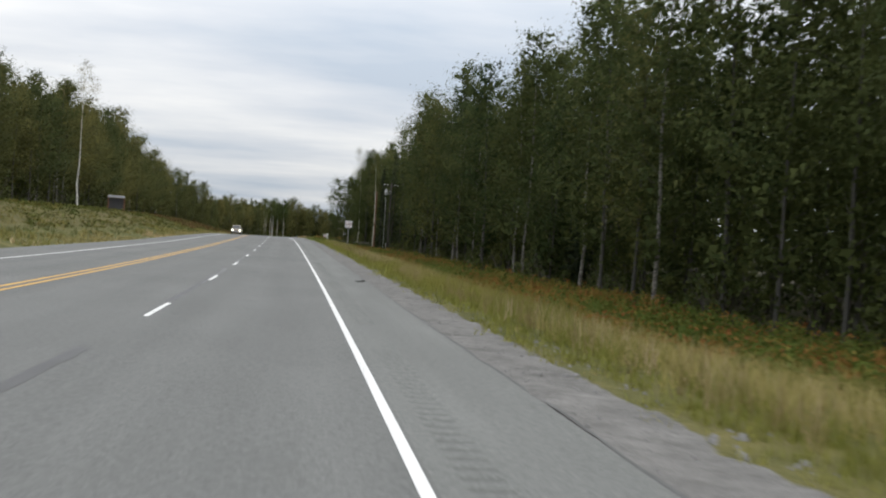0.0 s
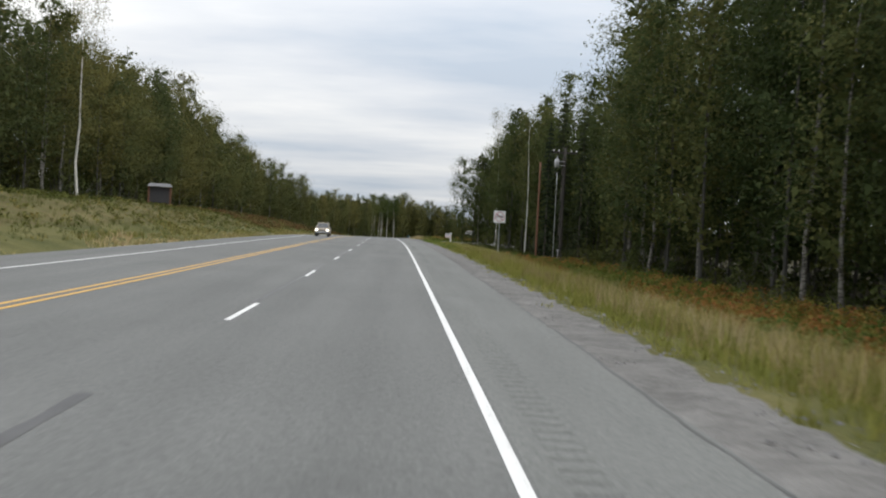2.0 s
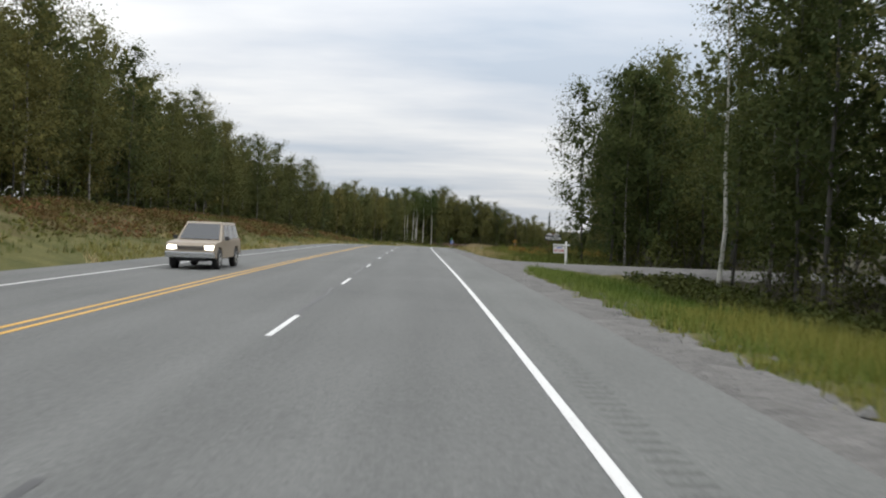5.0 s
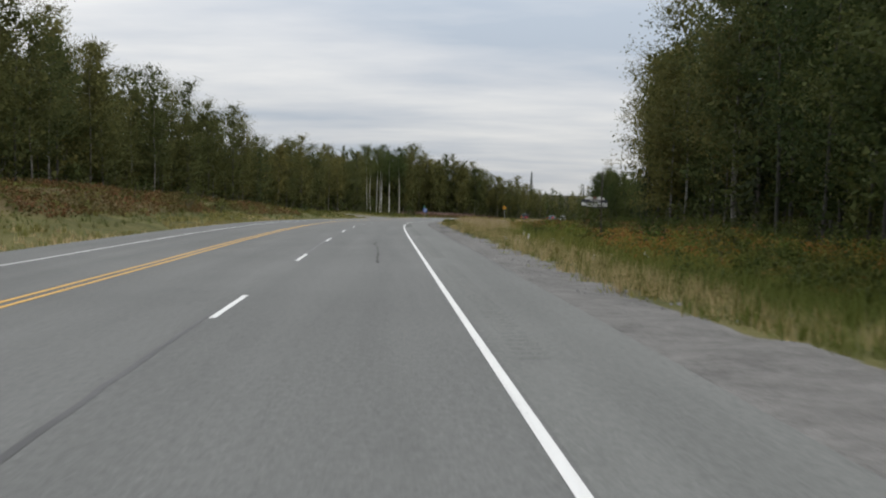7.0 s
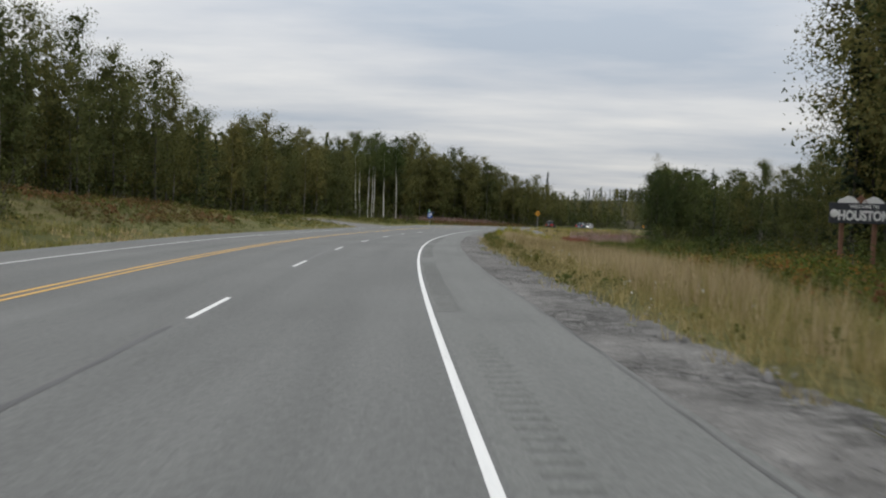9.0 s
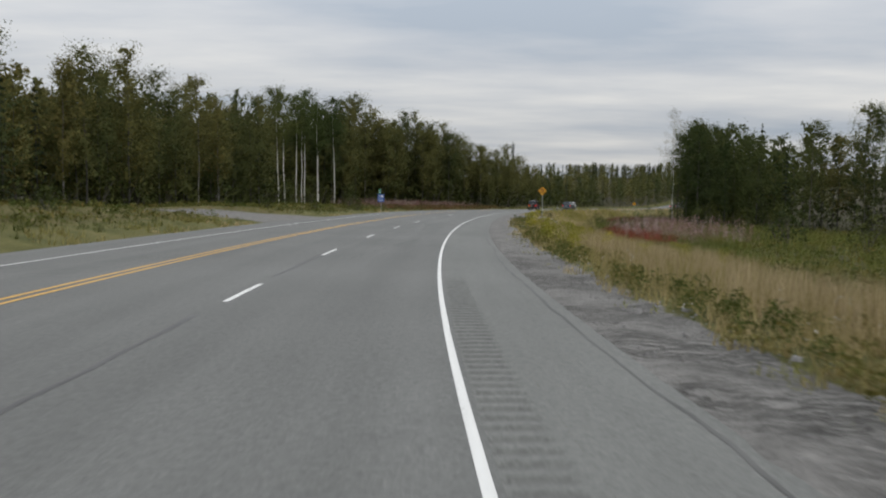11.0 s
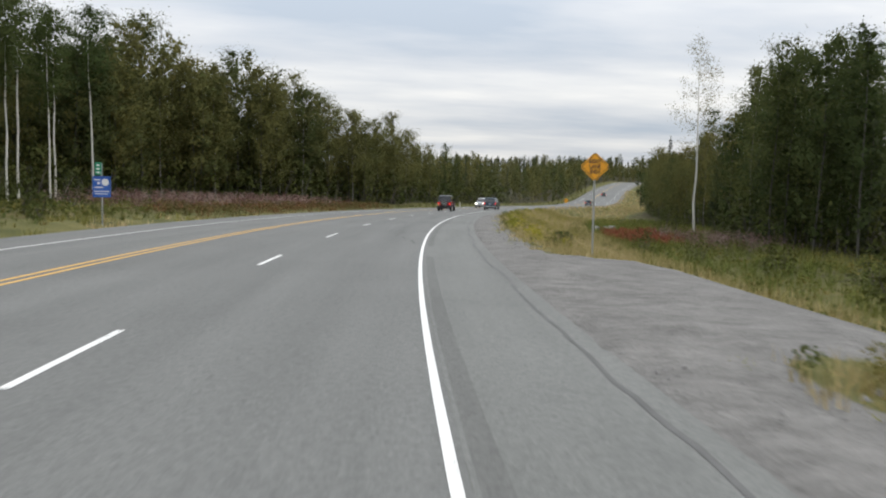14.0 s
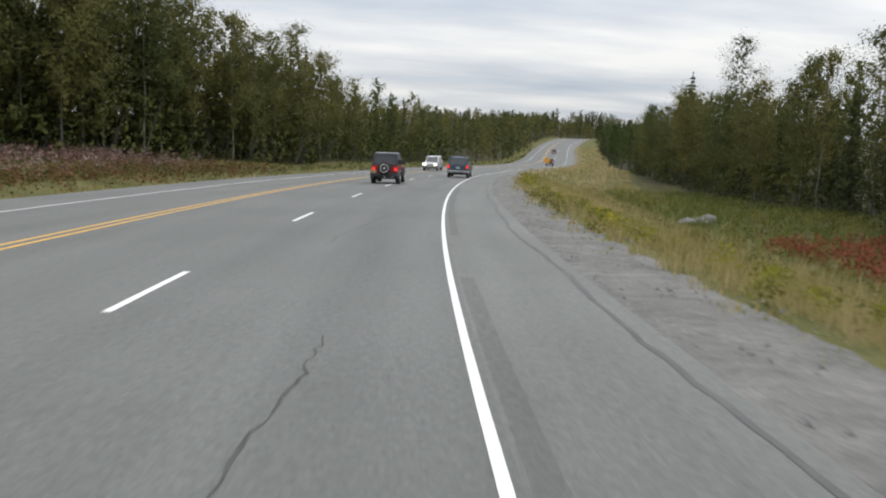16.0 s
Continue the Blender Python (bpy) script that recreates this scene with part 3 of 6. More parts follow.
def edge_line(u, label):
    """A solid line whose painted width varies a little along the road."""
    half = lambda S: np.interp(S, (0, 150, 210, 300, 2600), (0.058, 0.058, 0.049, 0.043, 0.043))
    ob = sheet("edge_line", S_ROAD, np.array([-1.0, 0.0, 1.0]), lambda S, U: on_road(S, u + U * half(S), 0.006), [M_WHITE_LINE])
    return tagged(ob, label, "road marking", kind="structure")


edge_line(0.0, "solid white painted edge line")
edge_line(-3 * LANE, "solid white painted line at the far edge")
for off in (-0.15, 0.15):
    line_strip("centre_line", -2 * LANE - 0.055 + off, -2 * LANE + 0.055 + off, S_ROAD, M_YELLOW_LINE, "yellow painted line of the double centre line")
for k in range(-2, 60):
    a = 16.918 + 12.192 * k
    ob = line_strip("lane_dash", -LANE - 0.052, -LANE + 0.052, np.linspace(a, a + 3.048, 4), M_WHITE_LINE, "white painted lane dash", 0.006)
    tagged(ob, group="lane dashes")


def seam(name, s0, s1, u, width, label, sway=0.05, seed=0, slope=0.0, mat=M_TAR):
    """A dark tarred crack that wanders along the road."""
    rng = np.random.default_rng(seed)
    s = np.arange(s0, s1, 0.5)
    mid = u + slope * (s - s0) + np.convolve(rng.normal(0, sway, len(s) + 8), np.ones(9) / 3, "valid")
    half = width / 2 * np.convolve(rng.uniform(0.2, 1.6, len(s) + 4), np.ones(5) / 5, "valid")
    V = np.stack([on_road(s, mid - half, 0.004), on_road(s, mid + half, 0.004)], 1).reshape(-1, 3)
    i = np.arange(len(s) - 1) * 2
    F = np.stack([i, i + 1, i + 3, i + 2], -1)
    uv = np.stack([np.stack([mid - half, s], -1), np.stack([mid + half, s], -1)], 1).reshape(-1, 2)
    return tagged(new(name, fast_mesh(name, V, F, np.full(len(F), 4), [mat], uv=uv)), label, "road crack", kind="structure")


for i, (a, b) in enumerate(((-4, 12.8), (20.2, 38), (42, 60), (69, 85.8), (93, 111), (117, 132), (140, 150), (157, 171.3), (176, 189), (200, 216), (222, 236), (248, 260), (275, 284), (290, 300), (330, 336))):
    seam("crack", a, b, -LANE - 0.08, 0.17 if a < 60 else 0.10, "dark tarred seam along the lane joint", 0.03, i)
def crack(points, width, label, seed, mat=M_CRACK):
    """A jagged open crack along a bent line of (s, u), wide and narrow by turns."""
    rng = np.random.default_rng(seed)
    p = np.array(points, float)
    s = np.arange(p[0, 0], p[-1, 0], 0.14)
    mid = np.interp(s, p[:, 0], p[:, 1]) + np.cumsum(rng.normal(0, 0.012, len(s))) + rng.normal(0, 0.014, len(s))
    half = width / 4 * (0.25 + 1.1 * np.abs(np.sin(s * 1.9 + seed) * np.sin(s * 0.83))) * rng.uniform(0.45, 1.3, len(s))
    V = np.stack([on_road(s, mid - half, 0.0045), on_road(s, mid + half, 0.0045)], 1).reshape(-1, 3)
    i = np.arange(len(s) - 1) * 2
    F = np.stack([i, i + 1, i + 3, i + 2], -1)
    uv = np.stack([np.stack([mid - half, s], -1), np.stack([mid + half, s], -1)], 1).reshape(-1, 2)
    return tagged(new("crack", fast_mesh("crack", V, F, np.full(len(F), 4), [mat], uv=uv)), label, "road crack", kind="structure")


CRACK = "dark jagged crack in the lane"
crack([(199, -1.32), (203.5, -1.3), (207, -1.38), (211.2, -1.42)], 0.17, CRACK, 40)
crack([(215, -1.5), (217, -1.42), (219, -1.5)], 0.09, CRACK, 41)
crack([(296, -2.6), (303, -1.9), (309, -1.2)], 0.05, CRACK, 42)
crack([(319, -1.75), (323, -1.82), (326, -1.9), (330.5, -2.05)], 0.10, CRACK, 43)
crack([(367.5, -0.35), (369.3, -0.5), (370.4, -0.8), (371.9, -1.0)], 0.11, CRACK, 44)
crack([(372.6, -1.22), (374.3, -1.22), (376.4, -1.08)], 0.12, CRACK, 45)
crack([(377.2, -1.85), (379.2, -1.68)], 0.07, CRACK, 46)
crack([(380.2, -1.4), (382, -1.28), (384, -1.3)], 0.08, CRACK, 47)
crack([(386, -1.7), (390, -1.6), (394, -1.5)], 0.06, CRACK, 48)
crack([(402, -2.2), (406, -2.0), (410, -1.8)], 0.05, CRACK, 49)
crack([(369, 0.7), (370.8, 0.82), (373, 1.2), (375.4, 1.5)], 0.07, "dark crack across the shoulder asphalt", 50, M_EDGETAR)
for i, (a, b, u) in enumerate(((260, 338, 1.78), (-6, 120, 2.02), (195, 260, 1.95), (338, 470, 1.70))):
    seam("crack", a, b, u, 0.055 if a < 338 else 0.08, "dark broken edge of the shoulder asphalt", 0.04, 70 + i, 0.0, M_EDGETAR)

# the ground is one sheet; under the asphalt it lies a little lower
U_GROUND = np.array([-1200, -700, -420, -260, -160, -110, -80, -62, -50, -42, -36, -32, -29, -27, -25, -23, -21, -19.5, -18, -17, -16, -15.2, -14.5, -13.9, -13.4,
                     -13.2, -7, 0, 1.7, 2.0, 2.3, 2.7, 3.1, 3.5, 4.0, 4.6, 5.3, 6, 7, 8, 9, 10.5, 12, 14, 17, 21, 26, 33, 42, 55, 75, 110, 170, 260, 330])
S_GROUND = np.concatenate([np.arange(-250, -10, 12.0), np.arange(-10, 480, 0.8), np.arange(480, 500, 2.0), np.arange(500, 700, 5.0), np.arange(700, 1300, 15.0), np.arange(1300, 2600, 90.0)])


def ground_place(S, U):
    P = on_ground(S, U)
    under = (U > -13.3) & (U < 1.9)
    P[..., 2] -= np.where(under, 0.12, 0.0) + np.where((U >= 1.9) & (U <= 2.1), 0.014, 0) + np.where((U <= -13.3) & (U > -13.5), 0.03, 0)
    # loose gravel at the edge of the shoulder
    P[..., 2] += (wobble(S, U, 0.41, 0.045) + 0.04 * np.sin(S * 2.3 + U * 1.1 + 2 * np.sin(S * 0.31))) * bell(U, 2.2, 3.6, 0.4)
    return P


EDGE_L_S, EDGE_L = (-260, 95, 140, 190, 250, 300, 335, 395, 412, 440, 458, 475, 520, 620, 2600), (-33, -33, -34, -36, -38, -40, -38.5, -38, -42, -39, -29, -21, -18.5, -17.5, -17.5)
EDGE_R_S, EDGE_R = (-260, 15, 120, 180, 192, 200, 225, 255, 285, 300, 330, 376, 390, 412, 424, 446, 470, 520, 600, 2600), (13.8, 13.8, 14.8, 12.8, 12.3, 16, 23, 27, 27.5, 38, 46, 40, 24, 22.5, 25.5, 27, 23, 20, 13, 10)


def edge_left(s):
    return np.interp(s, EDGE_L_S, EDGE_L)


def edge_right(s):
    return np.interp(s, EDGE_R_S, EDGE_R)


def ground_cover(S, U):
    gravel = np.maximum(bell(U, 1.0, np.interp(S, (180, 200), (3.1, 3.5)), 0.5), 0.75 * bell(U, -14.2, -12.0, 0.5))
    gravel = np.maximum(gravel, drive(S, U) * (U < 40) * (U > -36))
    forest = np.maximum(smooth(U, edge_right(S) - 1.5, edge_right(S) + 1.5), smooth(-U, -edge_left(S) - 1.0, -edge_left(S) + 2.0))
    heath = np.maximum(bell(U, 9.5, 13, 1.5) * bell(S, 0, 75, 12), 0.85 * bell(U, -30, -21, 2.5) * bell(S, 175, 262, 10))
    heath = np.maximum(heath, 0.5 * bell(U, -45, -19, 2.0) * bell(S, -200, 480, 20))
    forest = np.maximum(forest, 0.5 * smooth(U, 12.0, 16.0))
    return np.stack([gravel, forest, heath, np.ones_like(S)], -1)


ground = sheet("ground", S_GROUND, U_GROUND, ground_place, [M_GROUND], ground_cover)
tagged(ground, "rough roadside ground of grass, gravel and forest litter", "ground", kind="structure")

# ---------------------------------------------------------------- trees
def tube(points, radii, sides=6):
    """Verts and quads of a tapered, bent limb."""
    V, F = [], []
    pts = np.asarray(points, float)
    for i, (p, rad) in enumerate(zip(pts, radii)):
        d = pts[min(i + 1, len(pts) - 1)] - pts[max(i - 1, 0)]
        d = d / (np.linalg.norm(d) + 1e-9)
        a = np.cross(d, (0.3, 1, 0.1))
        a /= np.linalg.norm(a) + 1e-9
        b = np.cross(d, a)
        t = np.arange(sides) * 2 * math.pi / sides
        V.append(p + rad * (np.cos(t)[:, None] * a + np.sin(t)[:, None] * b))
    n = len(pts)
    for i in range(n - 1):
        for j in range(sides):
            k = (j + 1) % sides
            F.append((i * sides + j, i * sides + k, (i + 1) * sides + k, (i + 1) * sides + j))
    return np.concatenate(V), np.array(F)


def leaves(rng, centres, size, flat=0.0, droop=0.0):
    """One small three-cornered spray of leaves at each centre, each turned its own way."""
    n = len(centres)
    a = rng.normal(0, 1, (n, 3))
    a[:, 2] = a[:, 2] * (1 - flat) - droop
    a /= np.linalg.norm(a, axis=1, keepdims=True)
    b = np.cross(a, rng.normal(0, 1, (n, 3)))
    b /= np.linalg.norm(b, axis=1, keepdims=True) + 1e-9
    L = size * rng.uniform(0.6, 1.35, (n, 1))
    W = L * rng.uniform(0.5, 0.9, (n, 1))
    k = rng.uniform(-0.3, 0.3, (n, 1))
    V = np.stack([centres - a * L / 2 - b * W / 3, centres + a * L / 2 - b * W / 3, centres + a * L * k + b * W * 0.67], 1).reshape(-1, 3)
    F = np.arange(3 * n).reshape(-1, 3)
    return V, F


def facing(V, F, N):
    """Turns each clump so that its front looks the way its normal does."""
    g = np.cross(V[F[:, 1]] - V[F[:, 0]], V[F[:, -1]] - V[F[:, 0]])
    back = (g * N[F[:, 0]]).sum(1) < 0
    F = F.copy()
    F[back] = F[back][:, ::-1]
    return F


def unit(v):
    return v / (np.linalg.norm(v, axis=-1, keepdims=True) + 1e-9)


class Tree:
    """Wood and leaves of one tree, as arrays that can be made into a thing or joined into woods."""

    def __init__(self):
        self.wv, self.wf, self.wk, self.n = [], [], [], 0
        self.lv, self.lf, self.tone = None, None, None

    def limb(self, pts, radii, sides=6, bough=0):
        v, f = tube(pts, radii, sides)
        self.wk.append(np.full(len(f), bough))
        self.wv.append(v)
        self.wf.append(f + self.n)
        self.n += len(v)

    def leaf(self, rng, centres, size, core=None, up=0.7, **kw):
        """core: further, larger clumps inside the crown, which close it."""
        self.lv, self.lf = leaves(rng, centres, size, **kw)
        every = centres
        if core is not None:
            v, f = leaves(rng, core[0], core[1])
            self.lf = np.concatenate([self.lf, f + len(self.lv)])
            self.lv = np.concatenate([self.lv, v])
            every = np.concatenate([centres, core[0]])
        self.tone = np.repeat(rng.uniform(0, 1, len(every)), 3)
        # leaves look outwards and up, each a little its own way
        out = unit(every * (1, 1, 0)) + (0, 0, up) + rng.normal(0, 0.16, every.shape)
        self.ln = np.repeat(unit(out), 3, 0)
        self.lf = facing(self.lv, self.lf, self.ln)

    def done(self):
        self.wv, self.wf, self.wk = np.concatenate(self.wv), np.concatenate(self.wf), np.concatenate(self.wk)
        return self


def birch(seed, height, base=0.32, spread=2.3, n_limb=48, per=40, size=0.28, lean=0.0, tall=1.0, limbs=True, sides=7, core=0.5, k_core=7):
    rng = np.random.default_rng(seed)
    t = Tree()
    z = np.linspace(0, height, 7)
    bend = np.cumsum(rng.normal(0, 0.10, (7, 2)), 0) + np.outer(z / height, (lean, 0))
    trunk = np.column_stack([bend - bend[0], z])
    r0 = 0.0066 * height
    t.limb(trunk, r0 * (1 - z / height * 0.92), sides)
    cs, inner = [], []
    for i in range(n_limb):
        f = base + (1 - base) * ((i + rng.uniform(0, 1)) / n_limb) ** 0.9
        p0 = np.array([np.interp(f * height, z, trunk[:, k]) for k in range(3)])
        g = (f - base) / (1 - base)
        L = spread * (0.26 + 0.98 * min(1, (g + 0.16) / 0.36) * math.sqrt(max(0.0, 1 - g ** 2.4)) * tall) * rng.uniform(0.62, 1.18)
        if rng.uniform() < 0.07:
            L *= 1.35
        az = rng.uniform(0, 2 * math.pi)
        rise = L * rng.uniform(0.30, 0.75)
        tip = p0 + np.array([math.cos(az) * L, math.sin(az) * L, rise])
        mid = (p0 + tip) / 2 + np.array([0, 0, 0.12 * L])
        if limbs and i % 2 == 0:
            t.limb([p0, mid, tip], [r0 * 0.20 * (1.1 - f), r0 * 0.12 * (1.1 - f), 0.005], 3, 1)
        k = max(3, int(per * L / spread))
        q = rng.uniform(0.25, 1.08, k) ** 0.8
        c = p0[None] * (1 - q[:, None]) + tip[None] * q[:, None] + np.array([0, 0, 0.25 * L]) * (q * (1 - q))[:, None]
        c += rng.normal(0, 1, (k, 3)) * np.array([0.32, 0.32, 0.36]) * spread / 2.2
        c[:, 2] -= np.abs(rng.normal(0, 0.35, k)) * (q > 0.6)
        cs.append(c)
        k = k_core
        q = rng.uniform(0.0, 0.75, (k, 1))
        inner.append(p0[None] * (1 - q) + tip[None] * q + rng.normal(0, 0.2, (k, 3)))
    top = trunk[-1] + rng.normal(0, 1, (per // 2, 3)) * (0.36, 0.36, 0.55) - (0, 0, 0.5)
    t.leaf(rng, np.concatenate(cs + [top]), size, (np.concatenate(inner), core), droop=0.3)
    return t.done()


def spruce(seed, height, spread=1.7, tiers=30, per=9, dens=14, size=0.30):
    rng = np.random.default_rng(seed)
    t = Tree()
    z = np.linspace(0, height, 5)
    t.limb(np.column_stack([0 * z, 0 * z, z]), 0.009 * height * (1 - 0.95 * z / height), 6)
    cs = []
    for i in range(tiers):
        f = 0.06 + 0.93 * i / tiers
        for j in range(per):
            if rng.uniform() < 0.15:
                continue
            L = spread * (1.02 - f) ** 0.85 * rng.uniform(0.6, 1.2) + 0.12
            az = rng.uniform(0, 2 * math.pi)
            q = rng.uniform(0.1, 1.0, dens)
            x = np.outer(q * L, (math.cos(az), math.sin(az), 0))
            x[:, 2] = f * height - q * L * 0.42 + rng.normal(0, 0.06, dens)
            x[:, :2] += rng.normal(0, 0.10, (dens, 2))
            cs.append(x)
    cs.append(np.column_stack([rng.normal(0, 0.05, 10), rng.normal(0, 0.05, 10), np.linspace(0.94, 1.01, 10) * height]))
    t.leaf(rng, np.concatenate(cs), size, flat=0.4, droop=0.5)
    return t.done()


def shrub(seed, height, spread, n=520, size=0.15):
    rng = np.random.default_rng(seed)
    t = Tree()
    for i in range(7):
        az = rng.uniform(0, 2 * math.pi)
        tip = np.array([math.cos(az) * spread * 0.6, math.sin(az) * spread * 0.6, height * rng.uniform(0.6, 0.95)])
        t.limb([(0, 0, -0.1), tip * 0.5 + (0, 0, 0.1), tip], [0.03, 0.02, 0.006], 4)
    a = rng.uniform(0, 2 * math.pi, n)
    h = rng.uniform(0.05, 1, n)
    lump = 1 + 0.35 * np.sin(a * 3 + seed) * np.cos(h * 5 + seed)
    rad = spread * np.sqrt(rng.uniform(0.1, 1, n)) * np.sqrt(np.clip(1.05 - h ** 2, 0, 1)) * lump
    t.leaf(rng, np.column_stack([np.cos(a) * rad, np.sin(a) * rad, h * height * lump ** 0.5]), size)
    return t.done()


def tree_thing(t, name, bark, leaf, label, category):
    ob = thing(name, label, category)
    wood = new("trunk", fast_mesh("trunk", t.wv, t.wf, np.full(len(t.wf), 4), [bark, M_DARKBARK], t.wk, smooth_all=True))
    n = len(t.lv)
    crown = new("crown", fast_mesh("crown", t.lv, t.lf, np.full(len(t.lf), 3), [leaf], attrs={"tone": t.tone, "tree": np.zeros(n)}, smooth_all=True, normals=t.ln))
    wood.parent = crown.parent = ob
    return ob


def stand(t, s, u, turn, size):
    """The pose of a tree: upright, on the ground."""
    x, y, z = [float(c) for c in on_ground(s, u, -0.08)]
    return pose(x, y, z, 0, 0, turn) @ Matrix.Diagonal((size, size, size, 1))


def place_tree(master, s, u, turn, size, group):
    ob = copy_thing(master, stand(None, s, u, turn, 1.0))
    ob.scale = (size, size, size)
    return tagged(ob, group=group)


def woods(name, items, leaf, bark, label):
    """Many trees joined: items of (tree, s, u, turn, size)."""
    V, L, I, T, K, N, Z, n = [], [], [], [], [], [], [], 0
    rng = np.random.default_rng(len(items))
    for t, s, u, turn, size in items:
        c, d = math.cos(turn), math.sin(turn)
        m = np.array([[c, -d, 0], [d, c, 0], [0, 0, 1]]) * size
        at = on_ground(s, u, -0.1)
        hue = rng.uniform()
        for v, f, tone, mi, nn in ((t.wv, t.wf, np.zeros(len(t.wv)), 1, unit(t.wv * (1, 1, 0))), (t.lv, t.lf, t.tone, 0, t.ln)):
            N.append(nn @ m.T / size)
            V.append(v @ m.T + at)
            L.append((f + n).ravel())
            Z.append(np.full(len(f), f.shape[1]))
            I.append(np.full(len(f), mi))
            T.append(tone)
            K.append(np.full(len(v), hue))
            n += len(v)
    F = np.concatenate(L)
    me = fast_mesh(name, np.concatenate(V), F, np.concatenate(Z), [leaf, bark], np.concatenate(I), {"tone": np.concatenate(T), "tree": np.concatenate(K)}, smooth_all=True, normals=np.concatenate(N))
    return tagged(new(name, me), label, "woods", kind="stuff")


SHAPES = ((19, 0.22, 2.9), (17.5, 0.14, 2.8), (21, 0.26, 3.0), (16, 0.10, 2.7), (18.5, 0.24, 2.6), (20, 0.16, 3.1))
NEAR = [birch(10 + i, h, b * 0.55, sp, 54, 104, 0.165, core=0.42, k_core=16) for i, (h, b, sp) in enumerate(SHAPES)]
BIRCHES = [birch(20 + i, h, b * 0.85, sp * 1.16, 52, 100, 0.20, core=0.46, k_core=16) for i, (h, b, sp) in enumerate(SHAPES)]
ASPENS = [birch(40 + i, h, b, 2.5, 40, 110, 0.19, core=0.42, k_core=12) for i, (h, b) in enumerate(((20, 0.54), (21, 0.56), (19, 0.50)))]
SPRUCES = [spruce(60 + i, h, sp) for i, (h, sp) in enumerate(((19, 1.9), (14, 1.5), (10, 1.3)))]
SHRUBS = [shrub(80 + i, h, sp) for i, (h, sp) in enumerate(((2.2, 1.3), (1.5, 1.0), (3.2, 1.7)))]
FAR_BIRCHES = [birch(110 + i, h, b, sp, 28, 26, 0.40, limbs=False, sides=3, core=0.70, k_core=10) for i, (h, b, sp) in enumerate(((19, 0.12, 3.1), (17, 0.08, 3.0), (21, 0.15, 3.3), (18, 0.06, 2.9)))]
BACK_BIRCHES = [birch(120 + i, h, b, sp, 18, 12, 0.70, limbs=False, sides=3, core=1.15, k_core=6) for i, (h, b, sp) in enumerate(((19, 0.05, 3.3), (17, 0.05, 3.2), (20, 0.05, 3.4), (18, 0.05, 3.0)))]
FAR_SPRUCES = [spruce(130 + i, h, sp, 18, 6, 5, 0.55) for i, (h, sp) in enumerate(((18, 1.7), (14, 1.5)))]
FAR_SHRUBS = [shrub(150 + i, h, sp, 230, 0.27) for i, (h, sp) in enumerate(((2.6, 1.8), (3.6, 2.2)))]

M_BIRCHES = [tree_thing(t, "birch_tree", M_BARK if i in (2, 4) else M_GREYBARK, M_BIRCH, "tall birch tree with pale trunk and olive leaves", "tree") for i, t in enumerate(BIRCHES)]
M_NEAR = [tree_thing(t, "birch_tree", M_BARK if i in (2, 4) else M_GREYBARK, M_SHADEDGREENBIRCH, "tall leafy birch tree with grey trunk beside the road", "tree") for i, t in enumerate(NEAR)]
M_ASPENS = [tree_thing(t, "aspen_tree", M_WHITEBARK, M_ASPEN, "tall aspen with long bare white trunk and green crown", "tree") for t in ASPENS]
M_SPARSE = [tree_thing(birch(201, 16, 0.30, 1.4, 44, 70, 0.10, core=0.2, k_core=2), "birch_tree", M_WHITEBARK, M_BIRCH, "slender half-bare birch with a white trunk", "tree")]
M_SPRUCES = [tree_thing(t, "spruce_tree", M_DARKBARK, M_SPRUCE, "dark narrow spruce tree at the edge of the woods", "tree") for t in SPRUCES]
M_SHRUBS = [tree_thing(t, "shrub", M_DARKBARK, M_SHRUB, "leafy green shrub beside the woods", "shrub") for t in SHRUBS]
USED = set()


def grow(masters, k, s, u, turn, size, group):
    """The first tree of a kind is the master itself, the others are copies."""
    m = masters[k]
    if m.name in USED:
        return place_tree(m, s, u, turn, size, group)
    USED.add(m.name)
    m.matrix_basis = stand(None, s, u, turn, 1.0)
    m.scale = (size, size, size)
    return tagged(m, group=group)


rng = np.random.default_rng(7)
left_far, right_far, left_sp, right_sp, under = [], [], [], [], []


def height_left(s):
    return np.interp(s, (60, 112, 150, 182, 216, 268, 312, 345, 370, 400, 425, 440, 458, 473, 498, 520, 560, 700, 1200),
                     (0.85, 0.85, 0.9, 0.97, 1.05, 0.98, 0.92, 0.77, 0.77, 0.83, 0.86, 0.99, 0.91, 0.69, 0.56, 0.51, 0.48, 0.46, 0.45))


def height_right(s):
    return np.interp(s, (0, 60, 88, 118, 126, 158, 172, 194, 205, 230, 285, 300, 384, 398, 415, 436, 461, 479, 530, 560, 700, 1200),
                     (0.84, 0.84, 0.95, 0.95, 0.84, 0.87, 0.88, 0.76, 0.86, 1.08, 1.12, 0.82, 0.60, 0.74, 0.76, 0.70, 0.58, 0.60, 0.60, 0.56, 0.50, 0.45))


